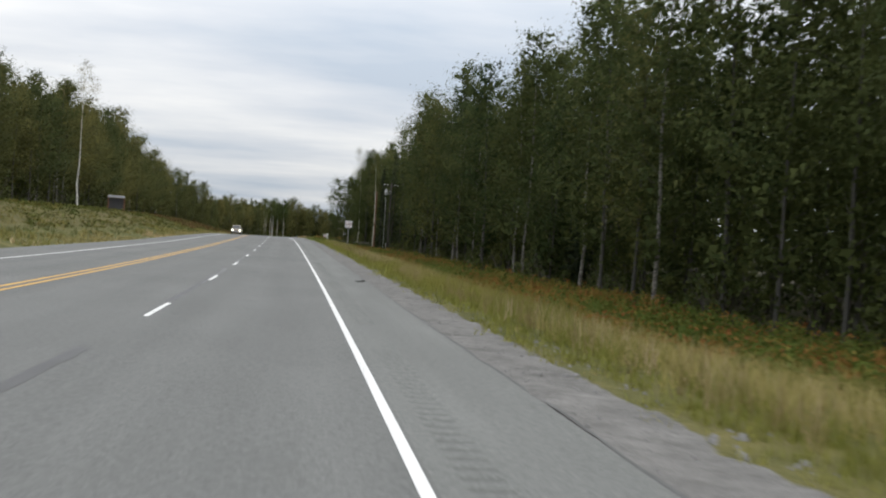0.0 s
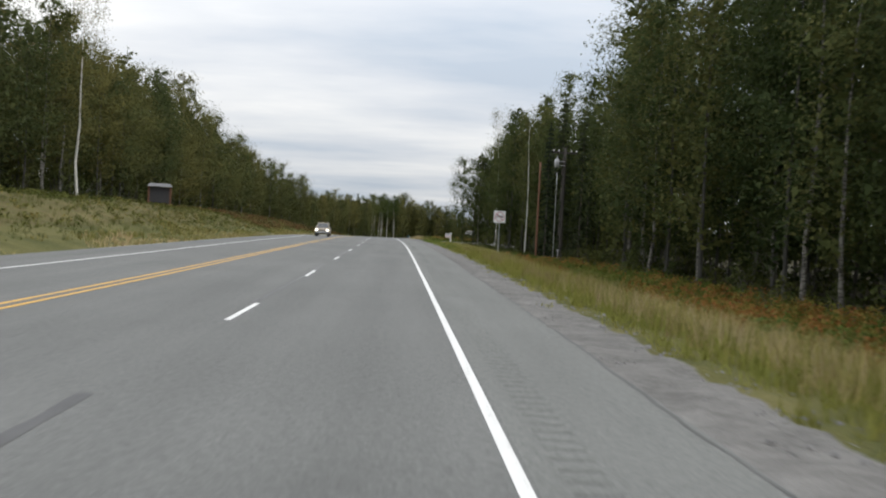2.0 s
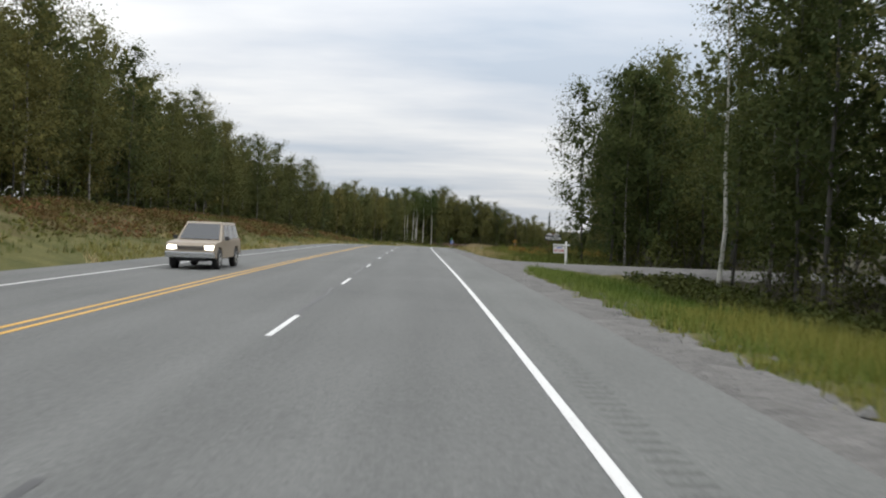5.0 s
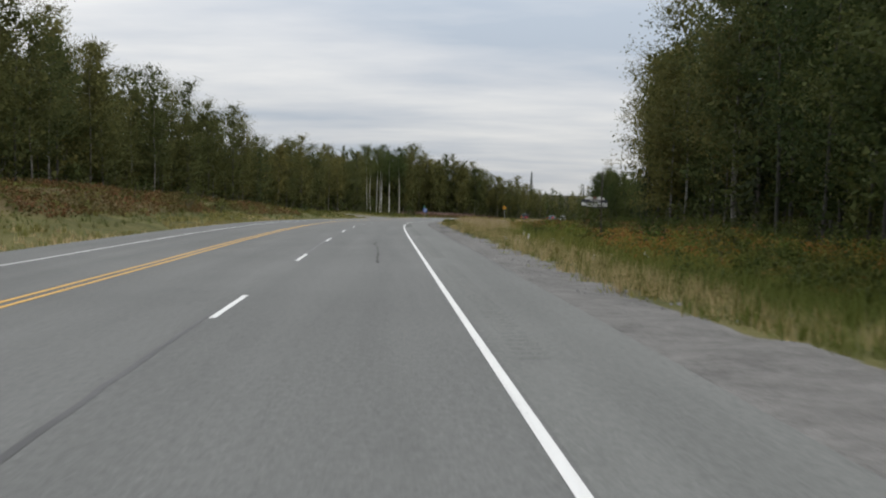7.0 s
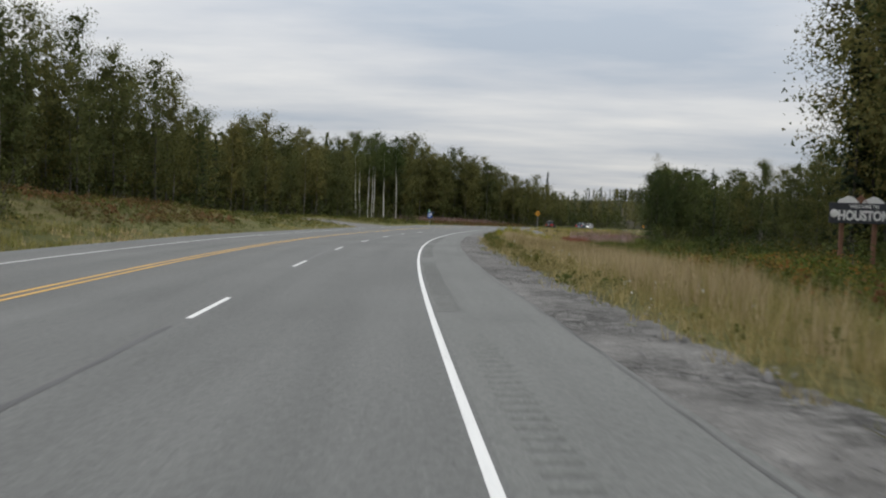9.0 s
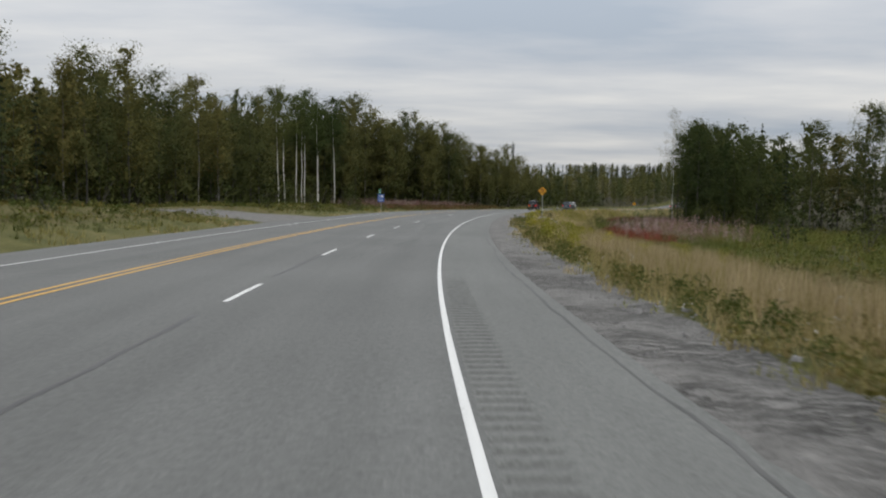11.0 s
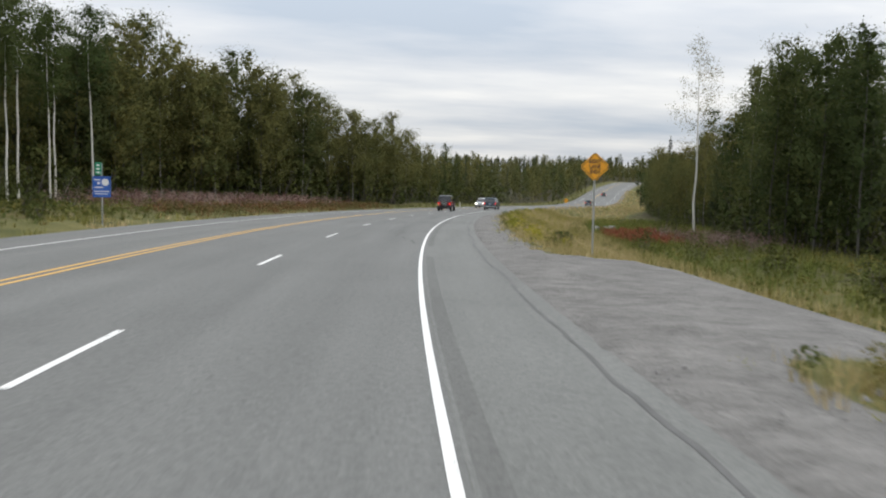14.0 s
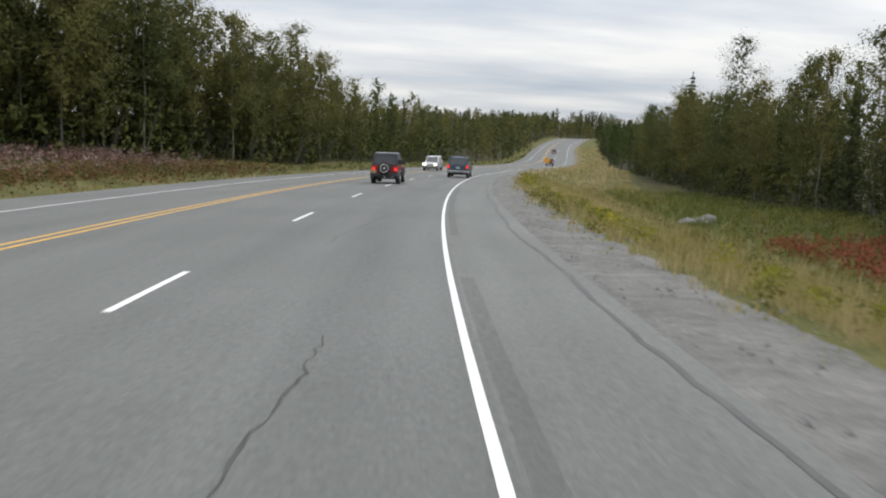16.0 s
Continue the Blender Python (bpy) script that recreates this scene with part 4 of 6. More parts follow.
# front rows, tree by tree
s = 97.0
while s < 500:
    u = edge_left(s) - rng.uniform(0, 2.6)
    if not (393 < s < 428) and not (abs(s - 343) < 5):
        if rng.uniform() < 0.05:
            grow(M_SPRUCES, int(rng.integers(2)), s, u - 2, rng.uniform(0, 360), height_left(s) * rng.uniform(0.85, 1.1), "trees along the highway")
        else:
            grow(M_BIRCHES, int(rng.integers(6)), s, u, rng.uniform(0, 360), height_left(s) * rng.uniform(0.82, 1.12), "trees along the highway")
    s += rng.uniform(2.6, 4.6) if s < 380 else rng.uniform(2.2, 3.6)
s = 12.0
while s < 560:
    u = edge_right(s) + rng.uniform(0, 2.4)
    if not (116 < s < 140 and u < 18) and not (170 < s < 182 and u < 24):
        if rng.uniform() < (0.07 if s < 285 else 0.16 if s < 440 else 0.38):
            grow(M_SPRUCES, int(rng.integers(3)), s, u + 0.5, rng.uniform(0, 360), height_right(s) * rng.uniform(0.8, 1.1), "trees along the highway")
        else:
            grow(M_NEAR if s < 236 or 384 < s < 440 else M_BIRCHES, int(rng.integers(6)), s, u, rng.uniform(0, 360), height_right(s) * rng.uniform(0.85, 1.1), "trees along the highway")
    s += rng.uniform(2.6, 4.2)
# single trees that stand out
for k, (s, u, size) in enumerate(((402.5, -40.0, 1.0), (404.6, -40.0, 0.94), (409.0, -40.0, 1.04), (411.6, -40.3, 0.98), (414.2, -41.0, 1.02), (417.8, -40.2, 1.0), (420.2, -41.2, 1.0), (425.5, -40.4, 1.03))):
    grow(M_ASPENS, k % 3, s, u, 47.0 * k, 0.92 * size, "white-stemmed aspens")
grow(M_SPARSE, 0, 138.1, -32.0, 20, 1.38, "trees along the highway")
grow(M_SPRUCES, 0, 304.9, -46.4, 10, 1.06, "trees along the highway")
grow(M_SPRUCES, 0, 128, 15.6, 80, 0.74, "trees along the highway")
grow(M_SPRUCES, 0, 129.5, 12.8, 30, 0.66, "trees along the highway")
grow(M_SPRUCES, 0, 133, 17.5, 30, 0.6, "trees along the highway")
grow(M_SPRUCES, 0, 136.7, 15.5, 140, 0.85, "trees along the highway")
for s, u, k, size in ((122, 18.6, 0, 1.0), (126.5, 19.4, 4, 1.04), (131, 20.6, 2, 0.95), (137, 21.5, 5, 0.92), (143, 20.0, 0, 1.0), (149, 18.5, 2, 0.98), (155, 17.2, 4, 1.02)):
    grow(M_NEAR, k, s, u, 71.0 * s, size, "trees along the highway")
grow(M_SPARSE, 0, 144.0, 13.4, 60, 0.9, "trees along the highway")
grow(M_SPARSE, 0, 167.5, 13.2, 110, 1.17, "trees along the highway")
grow(M_SPRUCES, 0, 506.8, 23.1, 30, 0.78, "trees along the highway")
grow(M_SPRUCES, 0, 544.4, -45.2, 50, 1.0, "trees along the highway")
grow(M_SPRUCES, 1, 449.5, -42.8, 50, 1.05, "trees along the highway")
for s, u, k, size in ((397.6, 24.9, 1, 0.80), (394, 23.2, 3, 0.82), (401, 22.5, 5, 0.64), (399, 28.0, 3, 0.86), (404, 26, 1, 0.78), (517.2, 30.8, 2, 0.98), (192, 11.2, 3, 0.86), (187, 12.3, 1, 0.8)):
    grow(M_NEAR, k, s, u, 31.0 * s, size, "trees along the highway")
grow(M_SPARSE, 0, 426.7, 21.9, 0, 1.2, "trees along the highway")
grow(M_SHRUBS, 0, 236, 13.2, 0, 1.0, "roadside shrubs")
for s, u, k, size in ((212.6, 8.3, 1, 0.85), (207, 9.0, 1, 0.8), (203, 10.2, 1, 0.85), (217, 9.5, 1, 0.9), (226, 10.8, 1, 0.9), (231, 12.6, 0, 0.8), (244, 15, 0, 1.0), (250, 17.5, 2, 0.7), (238, 18, 2, 0.8), (262, 19.5, 0, 1.0), (274, 17, 1, 1.1), (345, 19, 2, 0.9), (352, 24, 0, 1.1),
                      (342, 10.2, 2, 0.62), (330, 22, 0, 1.2), (336, 23, 2, 0.9), (322, 24, 0, 1.1), (390, 12, 0, 0.7), (373, 5.2, 1, 0.5), (377, 6.0, 1, 0.55), (340, 8.5, 1, 0.6), (420, 18, 2, 0.8), (425, 20, 0, 1.0),
                      (415, 22, 2, 0.7), (300, 30, 2, 1.0), (310, 33, 2, 1.1), (290, 22, 0, 1.2), (284, 19, 1, 1.0), (155, 12.5, 0, 0.9), (58, 11.5, 1, 1.0), (80, 12, 0, 0.7), (100, 12.5, 0, 0.8), (110, 12.6, 1, 1.1),
                      (262, -19, 1, 1.0), (255, -20, 0, 0.9), (246, -22, 0, 0.8), (272, -24, 0, 1.0), (380, -19, 1, 0.9), (382, -21, 0, 0.9), (395, -25, 2, 0.8), (386, -30, 2, 0.9), (399, -33, 2, 0.9), (430, -34, 2, 0.8),
                      (352, 13, 0, 0.7), (358, 15, 0, 0.8), (364, 14, 1, 1.0), (370, 16.5, 0, 0.8), (346, 14.6, 1, 0.8), (376, 15, 1, 0.9), (383, 13.5, 0, 0.7), (320, -24, 1, 0.9), (356, -22, 1, 0.7), (366, -20, 1, 0.8)):
    grow(M_SHRUBS, k, s, u, 53.0 * s, size, "roadside shrubs")

# a close second row where the bend looks into the woods
for s in np.arange(428, 482, 2.7):
    grow(M_BIRCHES, int(rng.integers(6)), s + rng.uniform(-0.8, 0.8), edge_left(s) - rng.uniform(3.0, 5.5), rng.uniform(0, 360), height_left(s) * rng.uniform(0.95, 1.12), "trees along the highway")
# the rows behind, and undergrowth that closes the woods below
for s0, s1, d, step in ((60, 560, 18.5, 3.9), (560, 1100, 20, 5.5)):
    for s in np.arange(s0, s1, step):
        for v in np.arange(3.2 if s0 < 500 else 0.0, d, step):
            a, b = s + rng.uniform(-1.6, 1.6), edge_left(s) - v - rng.uniform(-1.6, 1.6)
            kind = FAR_BIRCHES if v < 10 and s < 600 else BACK_BIRCHES
            if rng.uniform() < 0.08:
                left_sp.append((FAR_SPRUCES[int(rng.integers(2))], a, b, rng.uniform(0, 6), height_left(s) * rng.uniform(0.85, 1.15)))
            else:
                left_far.append((kind[int(rng.integers(4))], a, b, rng.uniform(0, 6), height_left(s) * rng.uniform(0.85, 1.06) * (0.92 if kind is BACK_BIRCHES and s < 560 else 1.0)))
for s0, s1, d, step in ((10, 125, 31, 3.9), (125, 290, 19, 3.9), (290, 560, 15, 3.9), (560, 1100, 20, 5.5)):
    for s in np.arange(s0, s1, step):
        for v in np.arange(3.2 if s0 < 500 else 0.0, d, step):
            a, b = s + rng.uniform(-1.6, 1.6), edge_right(s) + v + rng.uniform(-1.6, 1.6)
            if (171 < a < 181 and b < 26) or (118 < a < 140 and b < 18):
                continue
            kind = FAR_BIRCHES if v < 10 and s < 600 else BACK_BIRCHES
            if v < 5 and (s < 238 or 390 < s < 436):
                kind = BIRCHES
            if rng.uniform() < (0.08 if s < 285 else 0.16 if s < 440 else 0.38):
                right_sp.append((FAR_SPRUCES[int(rng.integers(2))], a, b, rng.uniform(0, 6), height_right(s) * rng.uniform(0.8, 1.1)))
            else:
                right_far.append((kind[int(rng.integers(4))], a, b, rng.uniform(0, 6), height_right(s) * rng.uniform(0.85, 1.04) * (0.9 if kind is BACK_BIRCHES and 125 < s < 560 else 1.0)))
for s in np.arange(14, 560, 2.6):
    for side in (0, 1):
        if side and s < 95:
            continue
        for v in (0.3, 6.0):
            b = edge_left(s) - v - rng.uniform(0, 3) if side else edge_right(s) + v + rng.uniform(0, 3)
            a = s + rng.uniform(-1.2, 1.2)
            if not side and 170 < a < 182 and b < 24:
                continue
            kind = SHRUBS if not side and v < 1 and a < 240 else FAR_SHRUBS
            under.append((kind[int(rng.integers(2))], a, b, rng.uniform(0, 6), (rng.uniform(0.9, 1.7) if side and s > 380 else rng.uniform(0.6, 1.3)) if v else (rng.uniform(1.1, 1.8) if a > 184 else rng.uniform(0.7, 1.15)) if kind is SHRUBS else rng.uniform(0.35, 0.7)))
for s in np.arange(376, 476, 2.4):
    for v in (2.5, 8.0, 11.5):
        under.append((FAR_SHRUBS[int(rng.integers(2))], s + rng.uniform(-1, 1), edge_left(s) - v - rng.uniform(0, 2.5), rng.uniform(0, 6), rng.uniform(1.0, 1.7)))
for s in np.arange(350, 480, 3.3):
    for v in (7.0, 13.0, 22.0, 27.0, 38.0, 43.0, 48.0):
        left_far.append((BACK_BIRCHES[int(rng.integers(4))], s + rng.uniform(-1.6, 1.6), edge_left(s) - v - rng.uniform(-1.6, 1.6), rng.uniform(0, 6), height_left(s) * rng.uniform(0.78, 0.95)))
for s in np.arange(282, 474, 3.8):
    for v in (20.0, 24.5, 29.0, 33.5):
        left_far.append((BACK_BIRCHES[int(rng.integers(4))], s + rng.uniform(-1.6, 1.6), edge_left(s) - v - rng.uniform(-1.6, 1.6), rng.uniform(0, 6), height_left(s) * rng.uniform(0.85, 1.0)))
# wooded rise beyond the end of the road
for i in range(660):
    a, b = rng.uniform(1090, 1230), rng.uniform(-260, 160)
    if rng.uniform() < 0.4:
        left_sp.append((FAR_SPRUCES[1], a, b, rng.uniform(0, 6), rng.uniform(0.9, 1.3)))
    else:
        left_far.append((BACK_BIRCHES[i % 4], a, b, rng.uniform(0, 6), rng.uniform(0.7, 0.95)))
woods("birch_woods", left_far, M_BIRCH, M_GREYBARK, "dense birch woods behind the front trees")
woods("birch_woods", right_far, M_SHADEDGREENBIRCH, M_GREYBARK, "dense birch woods behind the roadside trees")
woods("spruce_woods", left_sp + right_sp, M_SPRUCE, M_DARKBARK, "dark spruces scattered through the woods")
woods("undergrowth", under, M_SHRUB, M_DARKBARK, "dark green undergrowth below the trees")

# ---------------------------------------------------------------- low plants
def tufts(name, s, u, tall, wide, blades, mat, label, seed=0, splay=0.45, category="grass"):
    """Grass: each tuft is a handful of bent blades."""
    rng = np.random.default_rng(seed)
    n = len(s) * blades
    base = np.repeat(on_ground(s, u, -0.03), blades, 0) + np.column_stack([rng.normal(0, 0.10, (n, 2)), np.zeros(n)])
    h = np.repeat(np.broadcast_to(tall, (len(s),)), blades) * rng.uniform(0.5, 1.2, n)
    az, lean = rng.uniform(0, 2 * math.pi, n), np.abs(rng.normal(0, splay, n)) * h
    out = np.column_stack([np.cos(az), np.sin(az), np.zeros(n)])
    t2 = rng.uniform(0, 2 * math.pi, n)
    side = np.column_stack([np.cos(t2), np.sin(t2), np.zeros(n)]) * (wide * rng.uniform(0.6, 1.3, n))[:, None]
    tip = base + out * lean[:, None] + np.column_stack([np.zeros((n, 2)), h])
    V = np.stack([base - side / 2, base + side / 2, tip], 1).reshape(-1, 3)
    F = np.arange(3 * n).reshape(-1, 3)
    N = np.repeat(unit(np.repeat(rng.normal(0, 0.25, (len(s), 3)), blades, 0) + rng.normal(0, 0.3, (n, 3)) + (0, 0, 1) + out * 0.5), 3, 0)
    F = facing(V, F, N)
    tuft_tone = np.repeat(np.repeat(rng.uniform(0, 1, len(s)), blades), 3)
    tone = np.clip(tuft_tone * 0.5 + np.repeat(rng.uniform(0, 1, n), 3) * 0.5, 0, 1)
    hue = np.repeat(np.repeat(0.5 + 0.3 * np.sin(s / 9.0) * np.cos(u / 2.3) + rng.normal(0, 0.07, len(s)), blades), 3)
    me = fast_mesh(name, V, F, np.full(n, 3), [mat], attrs={"tone": tone, "tree": np.clip(hue, 0.02, 0.98)}, smooth_all=True, normals=N)
    return tagged(new(name, me), label, category, kind="stuff")


def plants(name, s, u, tall, spread, n_leaf, size, mat, label, seed=0, category="plants"):
    """Leafy low plants: clumps of small leaves on the ground."""
    rng = np.random.default_rng(seed)
    c = np.repeat(on_ground(s, u), n_leaf, 0)
    n = len(c)
    h = rng.uniform(0.05, 1, n) ** 0.8
    az = rng.uniform(0, 2 * math.pi, n)
    rad = spread * np.sqrt(rng.uniform(0, 1, n)) * (1.1 - 0.6 * h)
    T = np.repeat(np.broadcast_to(tall, (len(s),)) * rng.uniform(0.6, 1.3, len(s)), n_leaf)
    c = c + np.column_stack([np.cos(az) * rad, np.sin(az) * rad, h * T])
    V, F = leaves(rng, c, size, droop=-0.2)
    N = np.repeat(unit(np.column_stack([np.cos(az) * 0.7, np.sin(az) * 0.7, np.ones(n) * 0.8]) + rng.normal(0, 0.35, (n, 3))), 3, 0)
    F = facing(V, F, N)
    tone = np.repeat(rng.uniform(0, 1, n), 3)
    patch = 0.5 + 0.42 * np.sin(s / 4.1 + 1.7 * np.sin(u / 1.9)) * np.cos(u / 1.4 + s / 13) + rng.normal(0, 0.12, len(s))
    hue = np.repeat(np.repeat(np.clip(patch, 0.02, 0.98), n_leaf), 3)
    me = fast_mesh(name, V, F, np.full(n, 3), [mat], attrs={"tone": tone, "tree": hue}, smooth_all=True, normals=N)
    return tagged(new(name, me), label, category, kind="stuff")


def spots(seed, n, s0, s1, u0, u1, keep=None):
    rng = np.random.default_rng(seed)
    s, u = rng.uniform(s0, s1, n), rng.uniform(u0, u1, n)
    ok = drive(s, u) < 0.25
    if keep is not None:
        ok &= keep(s, u)
    return s[ok], u[ok]


RAGGED = lambda s: 0.45 * np.sin(s * 0.9) * np.sin(s * 0.37) + 0.25 * np.sin(s * 2.9) + 0.15 * np.sin(s * 6.1)
s, u = spots(1, 9500, -8, 146, 3.2, 9.2, lambda s, u: u > 3.45 + RAGGED(s))
tufts("tall_grass", s, u, 0.26 + 0.38 * smooth(u, 3.4, 5.8), 0.025, 9, M_GRASS, "tall yellow-green grass on the verge", 1)
s, u = spots(2, 4200, 122, 173, 3.3, 12.5)
tufts("green_grass", s, u, 0.32, 0.025, 9, M_MOWN, "short green grass beside the driveway", 2)
s, u = spots(31, 2600, 178, 226, 3.2, 11.5, lambda s, u: u > 3.6 + RAGGED(s))
tufts("tall_grass", s, u, 0.26 + 0.42 * smooth(u, 3.6, 6.0), 0.025, 9, M_LAWN, "tall green and yellowing grass on the verge", 31)
s, u = spots(32, 720, 184, 228, 3.3, 5.6, lambda s, u: (u > 3.5 + RAGGED(s)) & (np.sin(s * 0.5) + np.sin(s * 1.3 + u) > -0.9))
tufts("dry_grass", s, u, 0.5, 0.020, 9, M_STRAW, "dry straw-coloured grass along the gravel", 32, 0.35)
s, u = spots(33, 1500, 200, 262, 6.6, 18.5, lambda s, u: (u < edge_right(s)) & (u > np.interp(s, (200, 262), (6.4, 9.0))) & (np.sin(s * 0.31 + u * 0.4) + np.sin(u * 0.9 - s * 0.12) > -0.5))
plants("ferns", s, u, 0.8, 0.45, 44, 0.10, M_FERN, "olive and rust-coloured bushy plants below the welcome board", 33)
s, u = spots(34, 420, 214, 250, 9.0, 18.0, lambda s, u: np.sin(s * 0.4 + u * 0.5) > 0.1)
plants("bank_fireweed", s, u, 0.95, 0.4, 30, 0.10, M_HEATH, "rust-red plants among the green below the welcome board", 34)
s, u = spots(3, 13900, 226, 480, 3.2, 11.5, lambda s, u: (u > 3.6 + RAGGED(s)) & (u < np.interp(s, (226, 270), (7.0, 11.6))))
tufts("tall_grass", s, u, 0.30 + 0.50 * smooth(u, 3.6, 6.0) * (0.75 + 0.25 * np.sin(s * 0.8) * np.sin(u * 1.1)), 0.025, 9, M_STRAW, "tall straw-coloured grass on the verge", 3)
s, u = spots(4, 1500, 180, 480, 3.4, 6.2, lambda s, u: np.sin(s * 0.7) + np.sin(s * 0.23) > 0.2)
plants("low_weeds", s, u, 0.36, 0.2, 24, 0.07, M_FIELD, "low green weeds at the gravel edge", 4)
s, u = spots(5, 4300, -6, 118, 7.3, 14.2)
plants("ferns", s, u, 0.72, 0.40, 40, 0.105, M_FERN, "green and rust-coloured ferns below the trees", 5)
s, u = spots(6, 1500, 118, 200, 9.0, 13.0)
plants("ferns", s, u, 0.45, 0.3, 16, 0.15, M_SHRUB, "green plants at the edge of the woods", 6)
s, u = spots(7, 4200, 186, 480, 10.0, 38, lambda s, u: u < edge_right(s))
plants("green_plants", s, u, 0.45, 0.45, 24, 0.13, M_FIELD, "green and yellowing plants in the roadside clearing", 7)
s, u = spots(28, 1100, -8, 470, 2.75, 3.7, lambda s, u: np.sin(s * 0.8) + np.sin(s * 2.1) + 2.2 * (u - 3.1) > 0.5)
tufts("edge_grass", s, u, 0.16, 0.022, 7, M_GRASS, "small grass tufts growing out of the gravel edge", 28, 0.7)
s, u = spots(22, 11500, 186, 480, 9.5, 34, lambda s, u: u < edge_right(s))
tufts("field_grass", s, u, 0.7, 0.032, 9, M_LAWN, "tall green grass in the roadside clearing", 22)
s, u = spots(23, 4300, 226, 342, 5.2, 10.5, lambda s, u: (u < np.interp(s, (226, 270), (6.6, 10.6))) & (np.sin(s * 0.21) + np.sin(u * 1.3 + s * 0.09) > -0.8))
tufts("sandy_grass", s, u, 0.95, 0.02, 11, M_SAND, "tall sand-coloured dry grass behind the verge", 23, 0.3)
s, u = spots(27, 2300, -8, 118, 4.3, 8.2, lambda s, u: np.sin(s * 0.33) + np.sin(u * 1.3 + s * 0.11) > -0.6)
tufts("sandy_grass", s, u, 0.72, 0.02, 9, M_SAND, "tall sand-coloured grass heads on the verge", 27, 0.3)
s, u = spots(24, 150, 300, 352, 4.4, 10.0)
plants("yellow_weeds", s, u, 0.85, 0.38, 120, 0.075, M_YELLOWWEED, "yellow-green bushy weeds in the verge", 24)
s, u = spots(25, 330, 372, 470, 3.9, 9.0)
plants("yellow_weeds", s, u, 0.5, 0.36, 80, 0.075, M_YELLOWWEED, "yellow-green bushy weeds in the verge", 25)
s, u = spots(26, 190, 250, 350, 3.6, 5.2)
plants("leafy_weeds", s, u, 0.42, 0.26, 120, 0.05, M_FIELD, "leafy dark green weeds at the gravel edge", 26)
s, u = spots(30, 1700, 192, 300, 6.8, 27, lambda s, u: (u < edge_right(s) + 1) & (u > np.interp(s, (225, 240), (6.8, 10.5))))
plants("thicket", s, u, 0.55 + 0.75 * smooth(u, 10, 20), 0.55, 56, 0.10, M_THICKET, "dense dark green thicket with rusty tips in the clearing", 30)
s, u = spots(8, 300, 326, 350, 11.0, 14.5)
plants("red_fireweed", s, u, 0.75, 0.3, 24, 0.10, M_RED, "patch of red autumn fireweed", 8)
s, u = spots(9, 420, 402, 421, 12.3, 17.5)
plants("red_fireweed", s, u, 0.65, 0.3, 24, 0.10, M_RED, "patch of bright red autumn fireweed", 9)
s, u = spots(10, 620, 329, 360, 12.0, 20)
plants("pale_fireweed", s, u, 1.5, 0.22, 30, 0.07, M_PINK, "pale pink fireweed gone to seed", 10)
s, u = spots(11, 520, 394, 416, 16.0, 22.5)
plants("pale_fireweed", s, u, 0.9, 0.25, 18, 0.08, M_SEED, "pale pink fireweed gone to seed", 11)
s, u = spots(27, 1100, 392, 456, -20.5, -15.0)
plants("bank_fireweed", s, u, 0.7, 0.35, 14, 0.12, M_HEATH, "rust-brown plants at the foot of the bank", 27)
s, u = spots(12, 1300, 398, 452, -30, -18.5, lambda s, u: u > edge_left(s) + 1)
plants("pale_fireweed", s, u, 1.0, 0.3, 14, 0.13, M_SEED, "pale brown fireweed below the trees", 12)
s, u = spots(13, 6500, 50, 480, -19.5, -14.2, lambda s, u: (u > -17 + 2.0 * np.sin(s / 11) - 1.5 * np.sin(s / 3.7)) & ((s < 285) | (np.sin(s * 0.6) > 0.2)) & ((s < 392) | (u > -15.2)))
tufts("bank_grass", s, u, 0.42, 0.045, 8, M_STRAW, "dry grass at the foot of the bank", 13)
s, u = spots(19, 10500, 50, 480, -36, -16.5, lambda s, u: u > edge_left(s) - 1)
tufts("bank_grass", s, u, 0.36, 0.035, 8, M_FIELD, "green and brown grass on the bank", 19)
s, u = spots(14, 3400, 50, 440, -39, -18.5, lambda s, u: u > edge_left(s) - 1)
plants("bank_plants", s, u, 0.38, 0.5, 16, 0.18, M_FIELD, "dark green plants on the bank below the woods", 14)
s, u = spots(15, 3400, 168, 300, -34, -18.5, lambda s, u: np.sin(s * 0.11 + u * 0.3) + np.sin(s * 0.37) > -0.9)
plants("bank_fireweed", s, u, 0.55, 0.42, 14, 0.17, M_HEATH, "rust-red plants on the bank", 15)
s, u = spots(17, 2600, 478, 760, 2.6, 16, lambda s, u: u < edge_right(s))
tufts("far_grass", s, u, 0.55, 0.09, 5, M_STRAW, "straw-coloured grass beside the climbing road", 17)
s, u = spots(18, 3000, 478, 760, -36, -14, lambda s, u: u > edge_left(s))
tufts("far_grass", s, u, 0.55, 0.09, 5, M_FIELD, "green and dry grass on the far bank", 18)
s, u = spots(16, 190, 200, 330, 3.9, 7.0, lambda s, u: np.sin(s * 0.45) > 0.1)
plants("white_yarrow", s, u, 0.5, 0.14, 8, 0.045, M_SIGNWHITE, "white wild flowers in the verge", 16)


